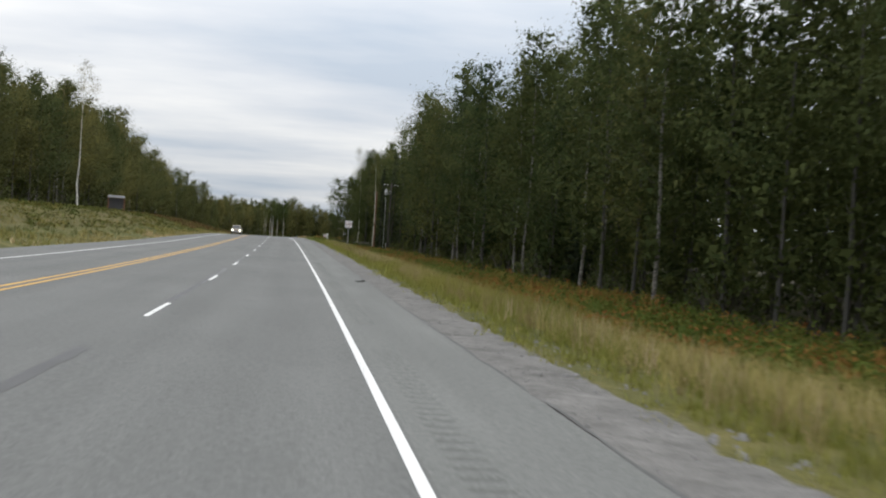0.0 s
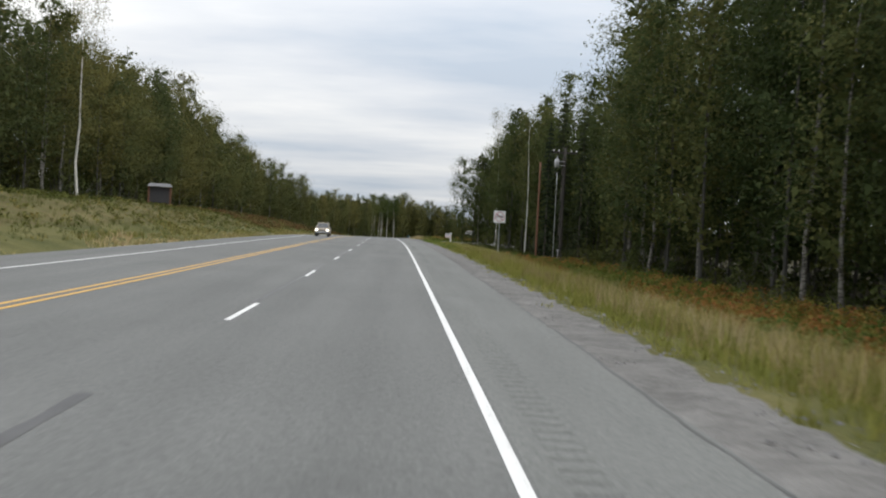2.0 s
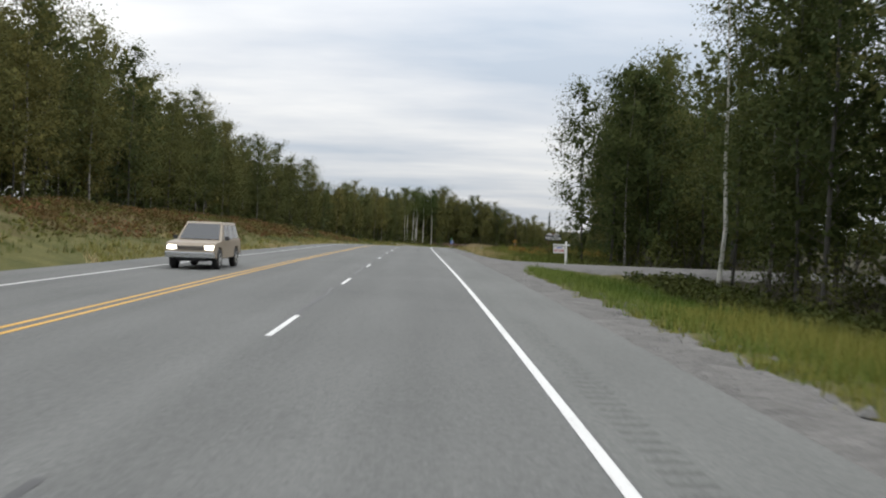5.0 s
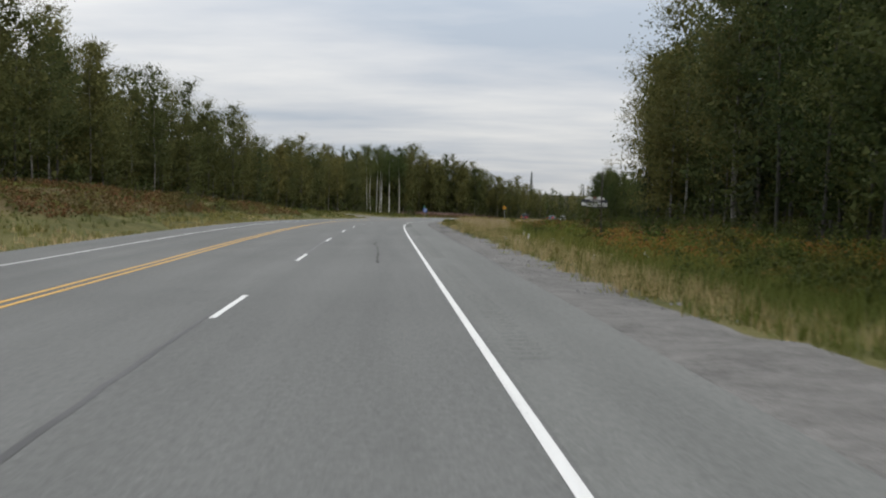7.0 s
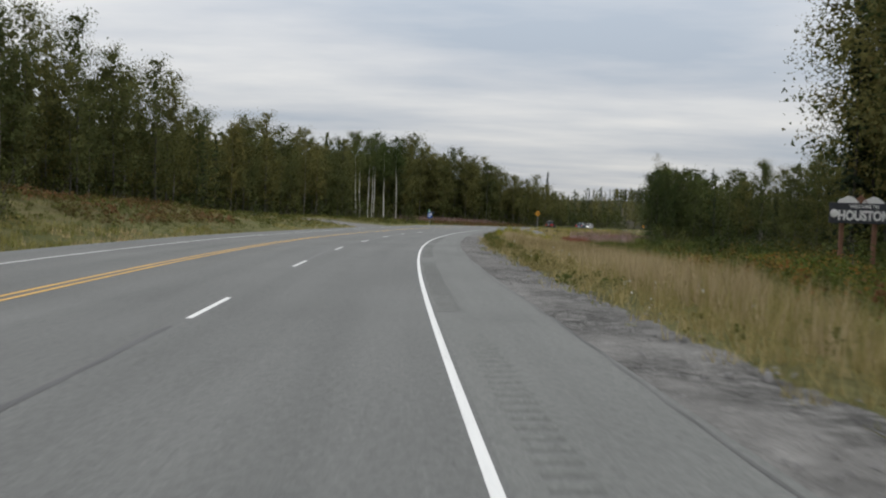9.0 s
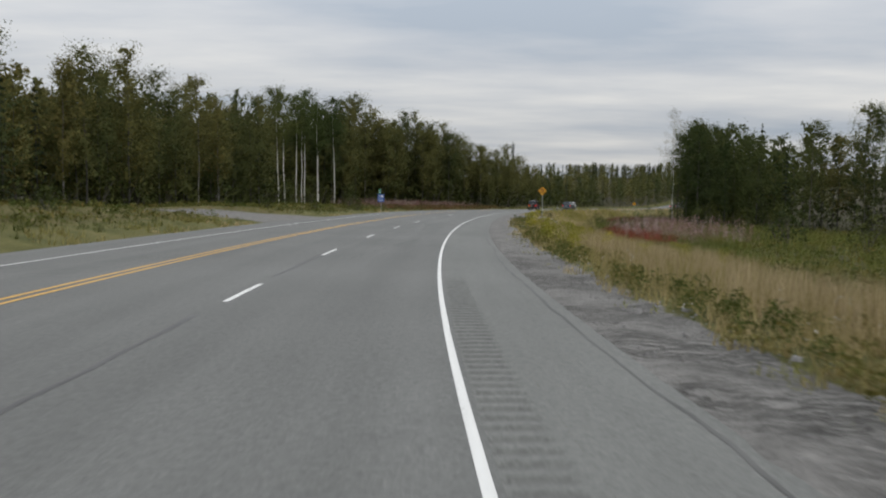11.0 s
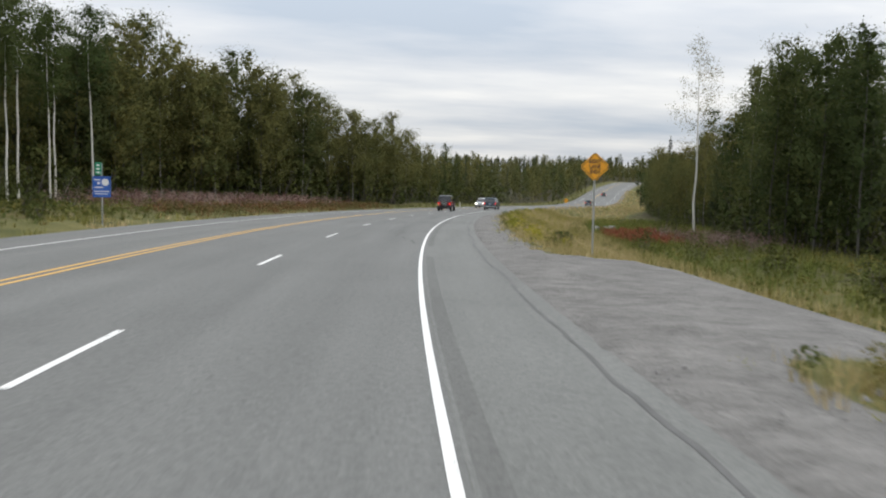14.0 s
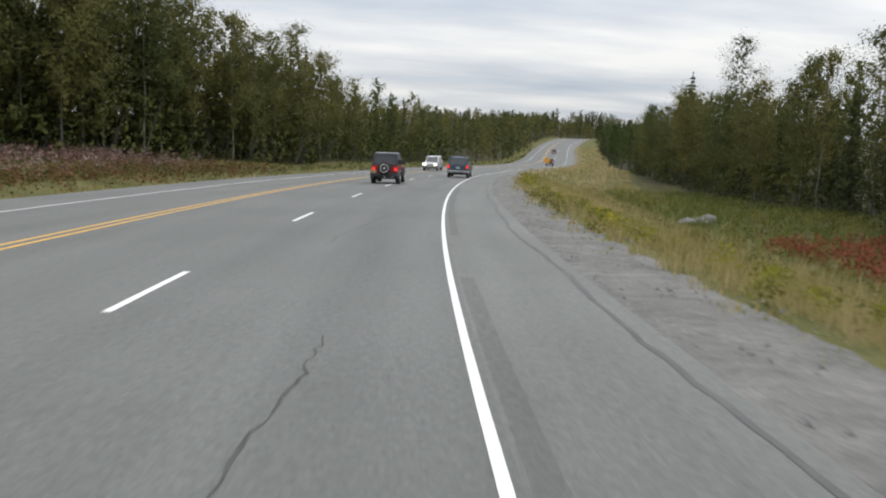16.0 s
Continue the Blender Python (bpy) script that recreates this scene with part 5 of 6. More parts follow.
def stones(name, s, u, size, label, seed):
    """Loose stones, each a crooked block half sunk in the gravel."""
    rng = np.random.default_rng(seed)
    n = len(s)
    c = on_ground(s, u)
    a = np.array([(-1, -1, -1), (1, -1, -1), (1, 1, -1), (-1, 1, -1), (-.6, -.6, 1), (.6, -.6, 1), (.6, .6, 1), (-.6, .6, 1)], float)
    V = a[None] * rng.uniform(0.5, 1.2, (n, 8, 3)) * (size * rng.uniform(0.4, 1.4, n))[:, None, None] * np.array([0.5, 0.5, 0.35])
    t = rng.uniform(0, 6.28, n)
    x, y = V[..., 0].copy(), V[..., 1].copy()
    V[..., 0], V[..., 1] = x * np.cos(t)[:, None] - y * np.sin(t)[:, None], x * np.sin(t)[:, None] + y * np.cos(t)[:, None]
    V = (V + c[:, None]).reshape(-1, 3)
    f = np.array([(4, 5, 6, 7), (0, 1, 5, 4), (1, 2, 6, 5), (2, 3, 7, 6), (3, 0, 4, 7)])
    F = (f[None] + (np.arange(n) * 8)[:, None, None]).reshape(-1, 4)
    return tagged(new(name, fast_mesh(name, V, F, np.full(len(F), 4), [M_ROCK])), label, "stones", kind="stuff")


s, u = spots(20, 6800, -5, 470, 2.1, 4.0)
stones("loose_gravel", s, u, 0.045, "loose grey gravel along the shoulder", 20)
s, u = spots(21, 900, -5, 470, 3.0, 4.4)
stones("edge_stones", s, u, 0.11, "grey stones at the edge of the gravel", 21)


def boulder(s, u, size, seed):
    rng = np.random.default_rng(seed)
    bm = bmesh.new()
    bmesh.ops.create_icosphere(bm, subdivisions=3, radius=1)
    for v in bm.verts:
        k = 1 + 0.22 * noise.noise(v.co * 1.3 + Vector((seed, 0, 0))) + 0.08 * noise.noise(v.co * 4)
        v.co = Vector((v.co.x * size[0], v.co.y * size[1], v.co.z * size[2])) * k
    me = bpy.data.meshes.new("boulder")
    bm.to_mesh(me)
    bm.free()
    me.materials.append(M_ROCK)
    ob = tagged(new("boulder", me), "grey boulder lying in the roadside grass", "rock", "boulders in the grass")
    ob.matrix_basis = put(s, u, rng.uniform(0, 90), size[2] * 0.35)


for i, (s, u, size) in enumerate(((433.0, 12.6, (0.75, 0.45, 0.38)), (434.5, 13.6, (0.6, 0.4, 0.33)), (436, 14.4, (0.5, 0.45, 0.4)))):
    boulder(s, u, size, i)


# ---------------------------------------------------------------- signs and poles
def text_mesh(name, body, size, mat, parent, at, wide=None, depth=0.004, bold=0.006):
    """Lettering that faces -y, its middle at the given place."""
    cu = bpy.data.curves.new(name, "FONT")
    cu.body, cu.size, cu.align_x, cu.align_y, cu.extrude, cu.resolution_u = body, size, "CENTER", "CENTER", depth, 3
    cu.offset = bold
    tmp = new("tmp_text", cu)
    dg = bpy.context.evaluated_depsgraph_get()
    me = bpy.data.meshes.new_from_object(tmp.evaluated_get(dg))
    bpy.data.objects.remove(tmp)
    xs = [v.co.x for v in me.vertices]
    k = wide / (max(xs) - min(xs)) if wide else 1.0
    me.transform(Matrix.Translation(at) @ Matrix.Rotation(radians(90), 4, "X") @ Matrix.Diagonal((k, 1, 1, 1)))
    me.materials.clear()
    me.materials.append(mat)
    ob = new(name, me)
    ob.parent = parent
    return ob


def ring(r0, r1, y, z, thick=0.004, sides=48):
    bm = bmesh.new()
    v = []
    for rad in (r0, r1):
        for yy in (y, y + thick):
            v.append([bm.verts.new((rad * math.cos(2 * math.pi * i / sides), yy, z + rad * math.sin(2 * math.pi * i / sides))) for i in range(sides)])
    for i in range(sides):
        j = (i + 1) % sides
        for a, b in ((0, 1), (1, 3), (3, 2), (2, 0)):
            bm.faces.new((v[a][i], v[a][j], v[b][j], v[b][i]))
    bmesh.ops.recalc_face_normals(bm, faces=bm.faces)
    return bm


def diagonal_bar(length, width, y, z, angle, thick=0.004):
    bm = box(-length / 2, length / 2, y, y + thick, -width / 2, width / 2)
    bmesh.ops.transform(bm, matrix=Matrix.Translation((0, 0, z)) @ Matrix.Rotation(radians(angle), 4, "Y"), verts=bm.verts)
    return bm


def litter_sign():
    ob = thing("road_sign", "white square no-litter sign with dark red ring on a steel post", "sign")
    part("post", box(-0.035, 0.035, -0.03, 0.03, -0.5, 3.75, 0.006), M_GALV, ob, "thin grey steel post")
    z, h = 3.4, 0.46
    panel = part("panel", box(-h, h, -0.046, -0.034, z - h, z + h, 0.005), M_SIGNWHITE, ob)
    part("border", merge(box(-h + 0.03, h - 0.03, -0.050, -0.0465, z + h - 0.05, z + h - 0.035), box(-h + 0.03, h - 0.03, -0.050, -0.0465, z - h + 0.035, z - h + 0.05),
                         box(-h + 0.03, -h + 0.045, -0.050, -0.0465, z - h + 0.05, z + h - 0.05), box(h - 0.045, h - 0.03, -0.050, -0.0465, z - h + 0.05, z + h - 0.05)), M_GALV, panel)
    part("ring", ring(0.335, 0.37, -0.052, z), M_SIGNRED, panel, "thin dark red ring")
    part("slash", diagonal_bar(0.70, 0.035, -0.058, z, 45), M_SIGNRED, panel, "dark red slash")
    text_mesh("lettering", "LITTER", 0.20, M_SIGNBLACK, panel, (0, -0.051, z), 0.56)
    ob.matrix_basis = put(117.9, 7.05, -4)
    return ob


def diamond_sign(s, u, words, side=0.9, mid=3.0, base=-1.2):
    ob = thing("road_sign", "yellow diamond warning sign on a steel post" + (", black words" if words else " far along the road"), "sign", "yellow warning signs")
    part("post", box(-0.03, 0.03, -0.03, 0.03, base, mid + 0.45, 0.006), M_GALV, ob)
    bm = box(-side / 2, side / 2, -0.045, -0.033, -side / 2, side / 2)
    bmesh.ops.bevel(bm, geom=[e for e in bm.edges if abs(e.verts[0].co.y - e.verts[1].co.y) > 0.005], offset=0.06, segments=4, affect="EDGES")
    bmesh.ops.transform(bm, matrix=Matrix.Translation((0, 0, mid)) @ Matrix.Rotation(radians(45), 4, "Y"), verts=bm.verts)
    panel = part("panel", bm, M_SIGNYELLOW, ob)
    k = side / 2 - 0.035
    bars = []
    for a in range(4):
        b = box(-k, k, -0.049, -0.0455, k - 0.018, k)
        bmesh.ops.transform(b, matrix=Matrix.Translation((0, 0, mid)) @ Matrix.Rotation(radians(45 + 90 * a), 4, "Y"), verts=b.verts)
        bars.append(b)
    part("border", merge(*bars), M_SIGNBLACK, panel)
    if words:
        for i, w in enumerate(words):
            text_mesh("lettering", w, 0.20 * side / 0.75, M_SIGNBLACK, panel, (0, -0.048, mid + (0.24 - 0.24 * i) * side), (0.56 * side, 0.52 * side, 0.48 * side)[i])
    ob.matrix_basis = put(s, u, -3, ground=False)
    return ob


def blue_sign():
    ob = thing("road_sign", "blue information sign below a small green marker", "sign")
    part("post", box(-0.03, 0.03, -0.03, 0.03, -1.0, 2.85, 0.006), M_GALV, ob)
    z, w, h = 1.72, 0.42, 0.5
    p = part("panel", box(-w, w, -0.046, -0.034, z - h, z + h, 0.02), M_SIGNBLUE, ob)
    bm = spun([(-0.052, 0.17), (-0.047, 0.17)], 32, "Y", (0.17, 0, z + 0.22))
    part("disc", bm, M_SIGNWHITE, p, "white disc")
    for x0, x1, z0, z1 in ((-0.34, -0.06, 0.30, 0.36), (-0.2, -0.08, 0.12, 0.22), (-0.32, 0.05, -0.06, 0.0), (-0.34, 0.34, -0.24, -0.2), (-0.3, 0.3, -0.36, -0.32)):
        part("bar", box(x0, x1, -0.052, -0.047, z + z0, z + z1), M_SIGNWHITE, p)
    g = part("marker", box(-0.30, 0.0, -0.046, -0.034, 2.28, 2.88, 0.02), M_SIGNGREEN, ob, "small green marker plate")
    for i in range(3):
        part("bar", box(-0.22, -0.08, -0.052, -0.047, 2.36 + 0.17 * i, 2.44 + 0.17 * i), M_SIGNWHITE, g)
    ob.matrix_basis = put(379.6, -15.8, 6, ground=False)
    return ob


def post_sign():
    """A white hanging sign on a post with an arm."""
    ob = thing("hanging_sign", "white hanging property sign on a white wooden post", "sign")
    part("post", box(-0.055, 0.055, -0.055, 0.055, -0.3, 1.42, 0.006), M_WHITEWOOD, ob)
    part("cap", hexa([(-0.065, -0.065, 1.42), (0.065, -0.065, 1.42), (0.065, 0.065, 1.42), (-0.065, 0.065, 1.42), (-0.02, -0.02, 1.48), (0.02, -0.02, 1.48), (0.02, 0.02, 1.48), (-0.02, 0.02, 1.48)]), M_WHITEWOOD, ob)
    part("arm", box(-0.80, 0.22, -0.028, 0.028, 1.22, 1.30, 0.006), M_WHITEWOOD, ob)
    for x in (-0.68, -0.2):
        part("hanger", box(x - 0.008, x + 0.008, -0.008, 0.008, 1.17, 1.22), M_GALV, ob)
    p = part("panel", box(-0.76, -0.09, -0.012, 0.012, 0.76, 1.17, 0.004), M_SIGNWHITE, ob)
    part("rider", box(-0.70, -0.14, -0.018, -0.0125, 0.86, 0.97), M_SIGNRED, p, "red strip with pale bars")
    bm = hexa([(-0.66, -0.018, 1.06), (-0.18, -0.018, 1.06), (-0.18, -0.0125, 1.06), (-0.66, -0.0125, 1.06), (-0.46, -0.018, 1.13), (-0.36, -0.018, 1.13), (-0.36, -0.0125, 1.13), (-0.46, -0.0125, 1.13)])
    part("mark", bm, M_SIGNBLUE, p, "blue roof-shaped mark")
    for x0, x1, y, z0, z1 in ((-0.66, -0.18, -0.018, 1.0, 1.025), (-0.56, -0.28, -0.018, 0.79, 0.81), (-0.62, -0.22, -0.023, 0.895, 0.935)):
        part("bar", box(x0, x1, y, y + 0.0045, z0, z1), M_SIGNWHITE, p)
    ob.matrix_basis = put(184.2, 8.6, 2, 0.1)
    ob.scale = (1.12, 1.12, 1.12)
    slab = tagged(new("plank_base", None), "weathered grey plank pad below the sign post", "plank pad")
    for i in range(3):
        part("plank", box(-0.75, 0.55, -0.32 + 0.22 * i, -0.12 + 0.22 * i, -0.02, 0.07, 0.01), M_CONCRETE, slab)
    slab.matrix_basis = put(184.2, 8.6, 2, 0.1) @ Matrix.Translation((0, 0.09, 0.0))
    return ob


def welcome_sign():
    ob = thing("town_sign", "dark wooden welcome board with white letters on two posts", "sign")
    for x in (-0.95, 0.95):
        part("post", box(x - 0.11, x + 0.11, 0.0, 0.2, -3.0, 2.0, 0.015), M_WOODPOLE, ob)
    b = part("board", box(-1.75, 1.75, -0.12, 0.0, 1.55, 2.72, 0.02), M_SIGNDARK, ob)
    # white mountain shapes on top
    for x, w, h in ((-0.72, 0.62, 0.42), (0.72, 0.66, 0.40), (0.0, 0.42, 0.46)):
        pts = [(-w, 0), (-w * 0.8, h * 0.45), (-w * 0.35, h * 0.75), (0, h), (w * 0.4, h * 0.8), (w * 0.85, h * 0.4), (w, 0)]
        bm = bmesh.new()
        f = [bm.verts.new((x + a, -0.09, 2.72 + c)) for a, c in pts]
        g = [bm.verts.new((x + a, -0.05, 2.72 + c)) for a, c in pts]
        bm.faces.new(f)
        bm.faces.new(g[::-1])
        for i in range(len(pts)):
            j = (i + 1) % len(pts)
            bm.faces.new((f[i], g[i], g[j], f[j]))
        bmesh.ops.recalc_face_normals(bm, faces=bm.faces)
        part("crest", bm, M_SIGNWHITE if x else M_WOODPOLE, b, "white carved mountain" if x else "brown carved crest")
    text_mesh("lettering", "WELCOME TO", 0.26, M_SIGNWHITE, b, (0.2, -0.125, 2.52), 1.7, 0.01)
    text_mesh("lettering", "Houston".upper(), 0.78, M_SIGNWHITE, b, (0.2, -0.125, 1.98), 2.95, 0.02, 0.03)
    part("bear_shape", spun([(-0.14, 0.05), (-0.13, 0.22), (-0.12, 0.24)], 20, "Y", (-1.5, 0, 2.1)), M_SIGNWHITE, b, "white rounded mark")
    ob.matrix_basis = put(258.9, 18.2, -2, 0.70, ground=False)
    ob.scale = (0.72, 0.72, 0.72)
    return ob


def kiosk():
    ob = thing("notice_board", "dark notice board between wooden posts with a tin roof", "notice board")
    for x in (-1.35, 1.35):
        part("post", box(x - 0.12, x + 0.12, -0.12, 0.12, -0.6, 2.95, 0.02), M_WOODPOLE, ob)
    part("board", box(-1.23, 1.23, -0.05, 0.05, 0.75, 2.75, 0.01), M_GREYBOARD, ob)
    part("roof", hexa([(-1.55, -0.45, 2.86), (1.55, -0.45, 2.86), (1.55, 0.45, 2.86), (-1.55, 0.45, 2.86), (-1.3, -0.05, 3.3), (1.3, -0.05, 3.3), (1.3, 0.05, 3.3), (-1.3, 0.05, 3.3)], 0.01), M_ROOFDULL, ob, "pale weathered tin roof")
    ob.matrix_basis = put(166.0, -31.1, 8)
    return ob


def pole(name, s, u, height, r0, r1, mat, label, lean=0.0, base=-0.6):
    ob = thing(name, label, "pole")
    n = 8
    part("shaft", spun([(base + (height - base) * i / n, r0 + (r1 - r0) * i / n) for i in range(n + 1)], 14, "Z"), mat, ob)
    ob.matrix_basis = put(s, u, 0) @ Matrix.Rotation(radians(lean), 4, "Y")
    return ob


litter_sign()
diamond_sign(367.3, 5.6, ("RIGHT", "LANE", "ENDS"), 0.70, 2.66, -2.0)
diamond_sign(502.4, 4.8, (), 0.70, 1.5)
blue_sign()
post_sign()
welcome_sign()
kiosk()
pole("utility_pole", 127.4, 11.65, 8.7, 0.105, 0.085, M_WOODPOLE, "short brown wooden utility pole")
dark = pole("utility_pole", 126.6, 13.65, 10.1, 0.15, 0.12, M_TARPOLE, "tall dark utility pole with a crossarm")
part("crossarm", box(-1.1, 1.1, -0.06, 0.06, 9.6, 9.75, 0.01), M_TARPOLE, dark)
for x in (-1.0, -0.55, 0.55, 1.0):
    part("insulator", spun([(9.75, 0.03), (9.82, 0.06), (9.9, 0.05), (9.94, 0.02)], 10, "Z", (x, 0, 0)), M_SIGNWHITE, dark)
steel = pole("service_pole", 125.4, 12.8, 7.75, 0.035, 0.03, M_GALV, "thin grey steel service mast below a transformer")
part("mast_head", box(-0.12, 0.05, -0.03, 0.03, 7.75, 7.81, 0.01), M_GALV, steel)
can = part("transformer", spun([(8.35, 0.0), (8.36, 0.20), (9.02, 0.21), (9.08, 0.12), (9.10, 0.0)], 18, "Z", (-0.75, -0.30, 0)), M_ROOFTIN, dark, "pale grey transformer can")
part("bushing", spun([(9.06, 0.05), (9.20, 0.06), (9.32, 0.03)], 10, "Z", (-0.73, -0.30, 0)), M_ROOFTIN, can)
for z in (8.50, 8.86):
    part("lug", box(-1.0, -0.04, -0.34, -0.28, z, z + 0.05, 0.01), M_ROOFTIN, can)
meter = thing("meter_post", "small grey meter post beside the poles", "post")
part("post", box(-0.03, 0.03, -0.03, 0.03, -0.3, 1.05, 0.005), M_GALV, meter)
part("meter", spun([(-0.1, 0.0), (-0.1, 0.10), (0.02, 0.11), (0.04, 0.0)], 14, "Y", (0, 0, 1.1)), M_ROOFTIN, meter, "round grey meter")
meter.matrix_basis = put(125.3, 13.2)
pole("marker_post", 212.3, 8.3, 3.5, 0.03, 0.028, M_TARPOLE, "thin dark marker post rising from a roadside shrub")
marker = thing("delineator_post", "slim white roadside marker post", "post")
part("post", box(-0.05, 0.05, -0.012, 0.012, -0.3, 1.2, 0.004), M_SIGNWHITE, marker)
marker.matrix_basis = put(497, -14.2)


# a strip of torn tyre lying on the shoulder
scrap = tagged(new("tyre_scrap"), "torn black strip of tyre rubber lying on the shoulder", "debris")
part("tread", box(-0.16, 0.16, -0.05, 0.05, 0.0, 0.035, 0.012, 0.03), M_TYRE, scrap)
part("flap", box(0.10, 0.27, -0.03, 0.06, 0.005, 0.06, 0.012, 0.04), M_TYRE, scrap)
scrap.matrix_basis = put(35.1, 1.65, 25, 0.004, ground=False)


# ---------------------------------------------------------------- vehicles: x right, y ahead, z up, from the ground below the middle
def wheel(parent, x, y, rad, wide, sign, rim=M_RIM):
    t = part("wheel", spun([(-wide / 2, rad * 0.62), (-wide / 2, rad * 0.93), (-wide / 2 + 0.03, rad), (wide / 2 - 0.03, rad), (wide / 2, rad * 0.93), (wide / 2, rad * 0.62)], 32, "X", (x, y, rad)), M_TYRE, parent, "black rubber tyre on a pale rim")
    o = x + sign * (wide / 2 - 0.035)
    part("rim", merge(spun([(o - 0.03, rad * 0.64), (o + sign * 0.03, rad * 0.62), (o + sign * 0.045, rad * 0.54), (o + sign * 0.0, rad * 0.48), (o - sign * 0.02, 0.02)], 24, "X", (0, y, rad)),
                      *[spoke(o, y, rad, a, sign) for a in range(5)]), rim, t, "five-spoke alloy rim")
    part("hub_cap", spun([(o, 0.09), (o + sign * 0.045, 0.08), (o + sign * 0.055, 0.03)], 16, "X", (0, y, rad)), rim, t)
    return t


def spoke(x, y, rad, k, sign):
    bm = box(x - 0.01, x + 0.03, -0.045, 0.045, 0.05, rad * 0.56, 0.008)
    bmesh.ops.transform(bm, matrix=Matrix.Translation((0, y, rad)) @ Matrix.Rotation(radians(72 * k), 4, "X"), verts=bm.verts)
    return bm


def flare(x0, x1, y, rad, sweep, front=False):
    """A wheel arch lip: a band bent round the wheel."""
    bm = bmesh.new()
    pts = [(-sweep, -0.10), (-sweep + 0.10, 0.16), (-sweep * 0.45, 0.30), (sweep * 0.45, 0.30), (sweep - 0.08, 0.14), (sweep, -0.06)]
    rows = []
    for dy, dz in pts:
        rows.append([bm.verts.new((x, y + dy + n * 0.0, rad + 0.14 + dz - t)) for x, t, n in ((x0, 0, 0), (x1, 0.02, 0), (x1, 0.07, 0), (x0, 0.05, 0))])
    for a, b in zip(rows, rows[1:]):
        for i in range(4):
            j = (i + 1) % 4
            bm.faces.new((a[i], a[j], b[j], b[i]))
    bm.faces.new(rows[0])
    bm.faces.new(rows[-1][::-1])
    bmesh.ops.recalc_face_normals(bm, faces=bm.faces)
    return bm


def jeep(name, label, paint, top, plate):
    ob = thing(name, label, "car", kind="")
    R = 0.37
    body = part("body", profile([(-1.78, 0.52), (-1.78, 1.08), (0.42, 1.10), (0.42, 0.46), (-0.55, 0.44), (-0.62, 0.62), (-0.82, 0.86), (-1.38, 0.86), (-1.56, 0.62)], -0.73, 0.73, 0.025), paint, ob)
    part("hood", hexa([(-0.62, 0.42, 0.60), (0.62, 0.42, 0.60), (0.50, 1.74, 0.58), (-0.50, 1.74, 0.58), (-0.64, 0.42, 1.12), (0.64, 0.42, 1.12), (0.50, 1.72, 1.06), (-0.50, 1.72, 1.06)], 0.035), paint, ob)
    part("grille", merge(*[box(x - 0.025, x + 0.025, 1.735, 1.765, 0.68, 0.98, 0.008) for x in np.linspace(-0.21, 0.21, 7)]), M_BLACKPLASTIC, ob)
    for sx in (-1, 1):
        part("headlight", spun([(1.70, 0.10), (1.765, 0.10), (1.78, 0.07), (1.785, 0.0)], 20, "Y", (0.34 * sx, 0, 0.85)), M_CHROME, ob)
        part("front_fender", hexa([(sx * 0.48, 0.72, 0.86), (sx * 0.84, 0.72, 0.84), (sx * 0.84, 1.72, 0.78), (sx * 0.48, 1.72, 0.80), (sx * 0.48, 0.80, 0.96), (sx * 0.84, 0.80, 0.93), (sx * 0.84, 1.64, 0.87), (sx * 0.48, 1.64, 0.90)], 0.02), M_FLARE, ob, "dark grey plastic fender")
        part("fender_flare", flare(sx * 0.70, sx * 0.85, -1.10, R, 0.52), M_FLARE, ob, "dark grey wheel arch")
        part("fender_tail", hexa([(sx * 0.66, 0.55, 0.42), (sx * 0.84, 0.55, 0.42), (sx * 0.84, 0.72, 0.42), (sx * 0.66, 0.72, 0.42), (sx * 0.66, 0.72, 0.92), (sx * 0.84, 0.72, 0.90), (sx * 0.84, 0.84, 0.90), (sx * 0.66, 0.84, 0.92)], 0.015), M_FLARE, ob)
        door = part("door", hexa([(sx * 0.728, -0.52, 0.52), (sx * 0.742, -0.52, 0.52), (sx * 0.742, 0.34, 0.52), (sx * 0.728, 0.34, 0.52), (sx * 0.728, -0.52, 1.09), (sx * 0.744, -0.52, 1.09), (sx * 0.744, 0.34, 1.09), (sx * 0.728, 0.34, 1.09)], 0.004), paint, ob)
        part("handle", box(sx * 0.76 - 0.018, sx * 0.76 + 0.018, -0.44, -0.30, 0.93, 0.97, 0.006), M_BLACKPLASTIC, door)
        arm = part("side_mirror", box(sx * 0.86 - 0.09, sx * 0.86 + 0.09, 0.20, 0.29, 1.10, 1.33, 0.03), M_BLACKPLASTIC, ob)
        part("mirror_arm", box(sx * 0.755 - 0.05, sx * 0.755 + 0.05, 0.25, 0.29, 1.14, 1.18), M_BLACKPLASTIC, arm)
        part("tail_light", box(sx * 0.62 - 0.075, sx * 0.62 + 0.075, -1.835, -1.77, 0.80, 0.98, 0.014), M_TAILLIGHT, ob, "lit red tail light")
        part("side_window", hexa([(sx * 0.726, -0.45, 1.14), (sx * 0.732, -0.45, 1.14), (sx * 0.732, 0.26, 1.14), (sx * 0.726, 0.26, 1.14), (sx * 0.694, -0.45, 1.58), (sx * 0.70, -0.45, 1.58), (sx * 0.70, 0.10, 1.58), (sx * 0.694, 0.10, 1.58)]), M_CARGLASS, ob)
        part("rear_side_window", hexa([(sx * 0.726, -1.52, 1.16), (sx * 0.732, -1.52, 1.16), (sx * 0.732, -0.60, 1.16), (sx * 0.726, -0.60, 1.16), (sx * 0.694, -1.44, 1.60), (sx * 0.70, -1.44, 1.60), (sx * 0.70, -0.60, 1.60), (sx * 0.694, -0.60, 1.60)]), M_CARGLASS, ob)
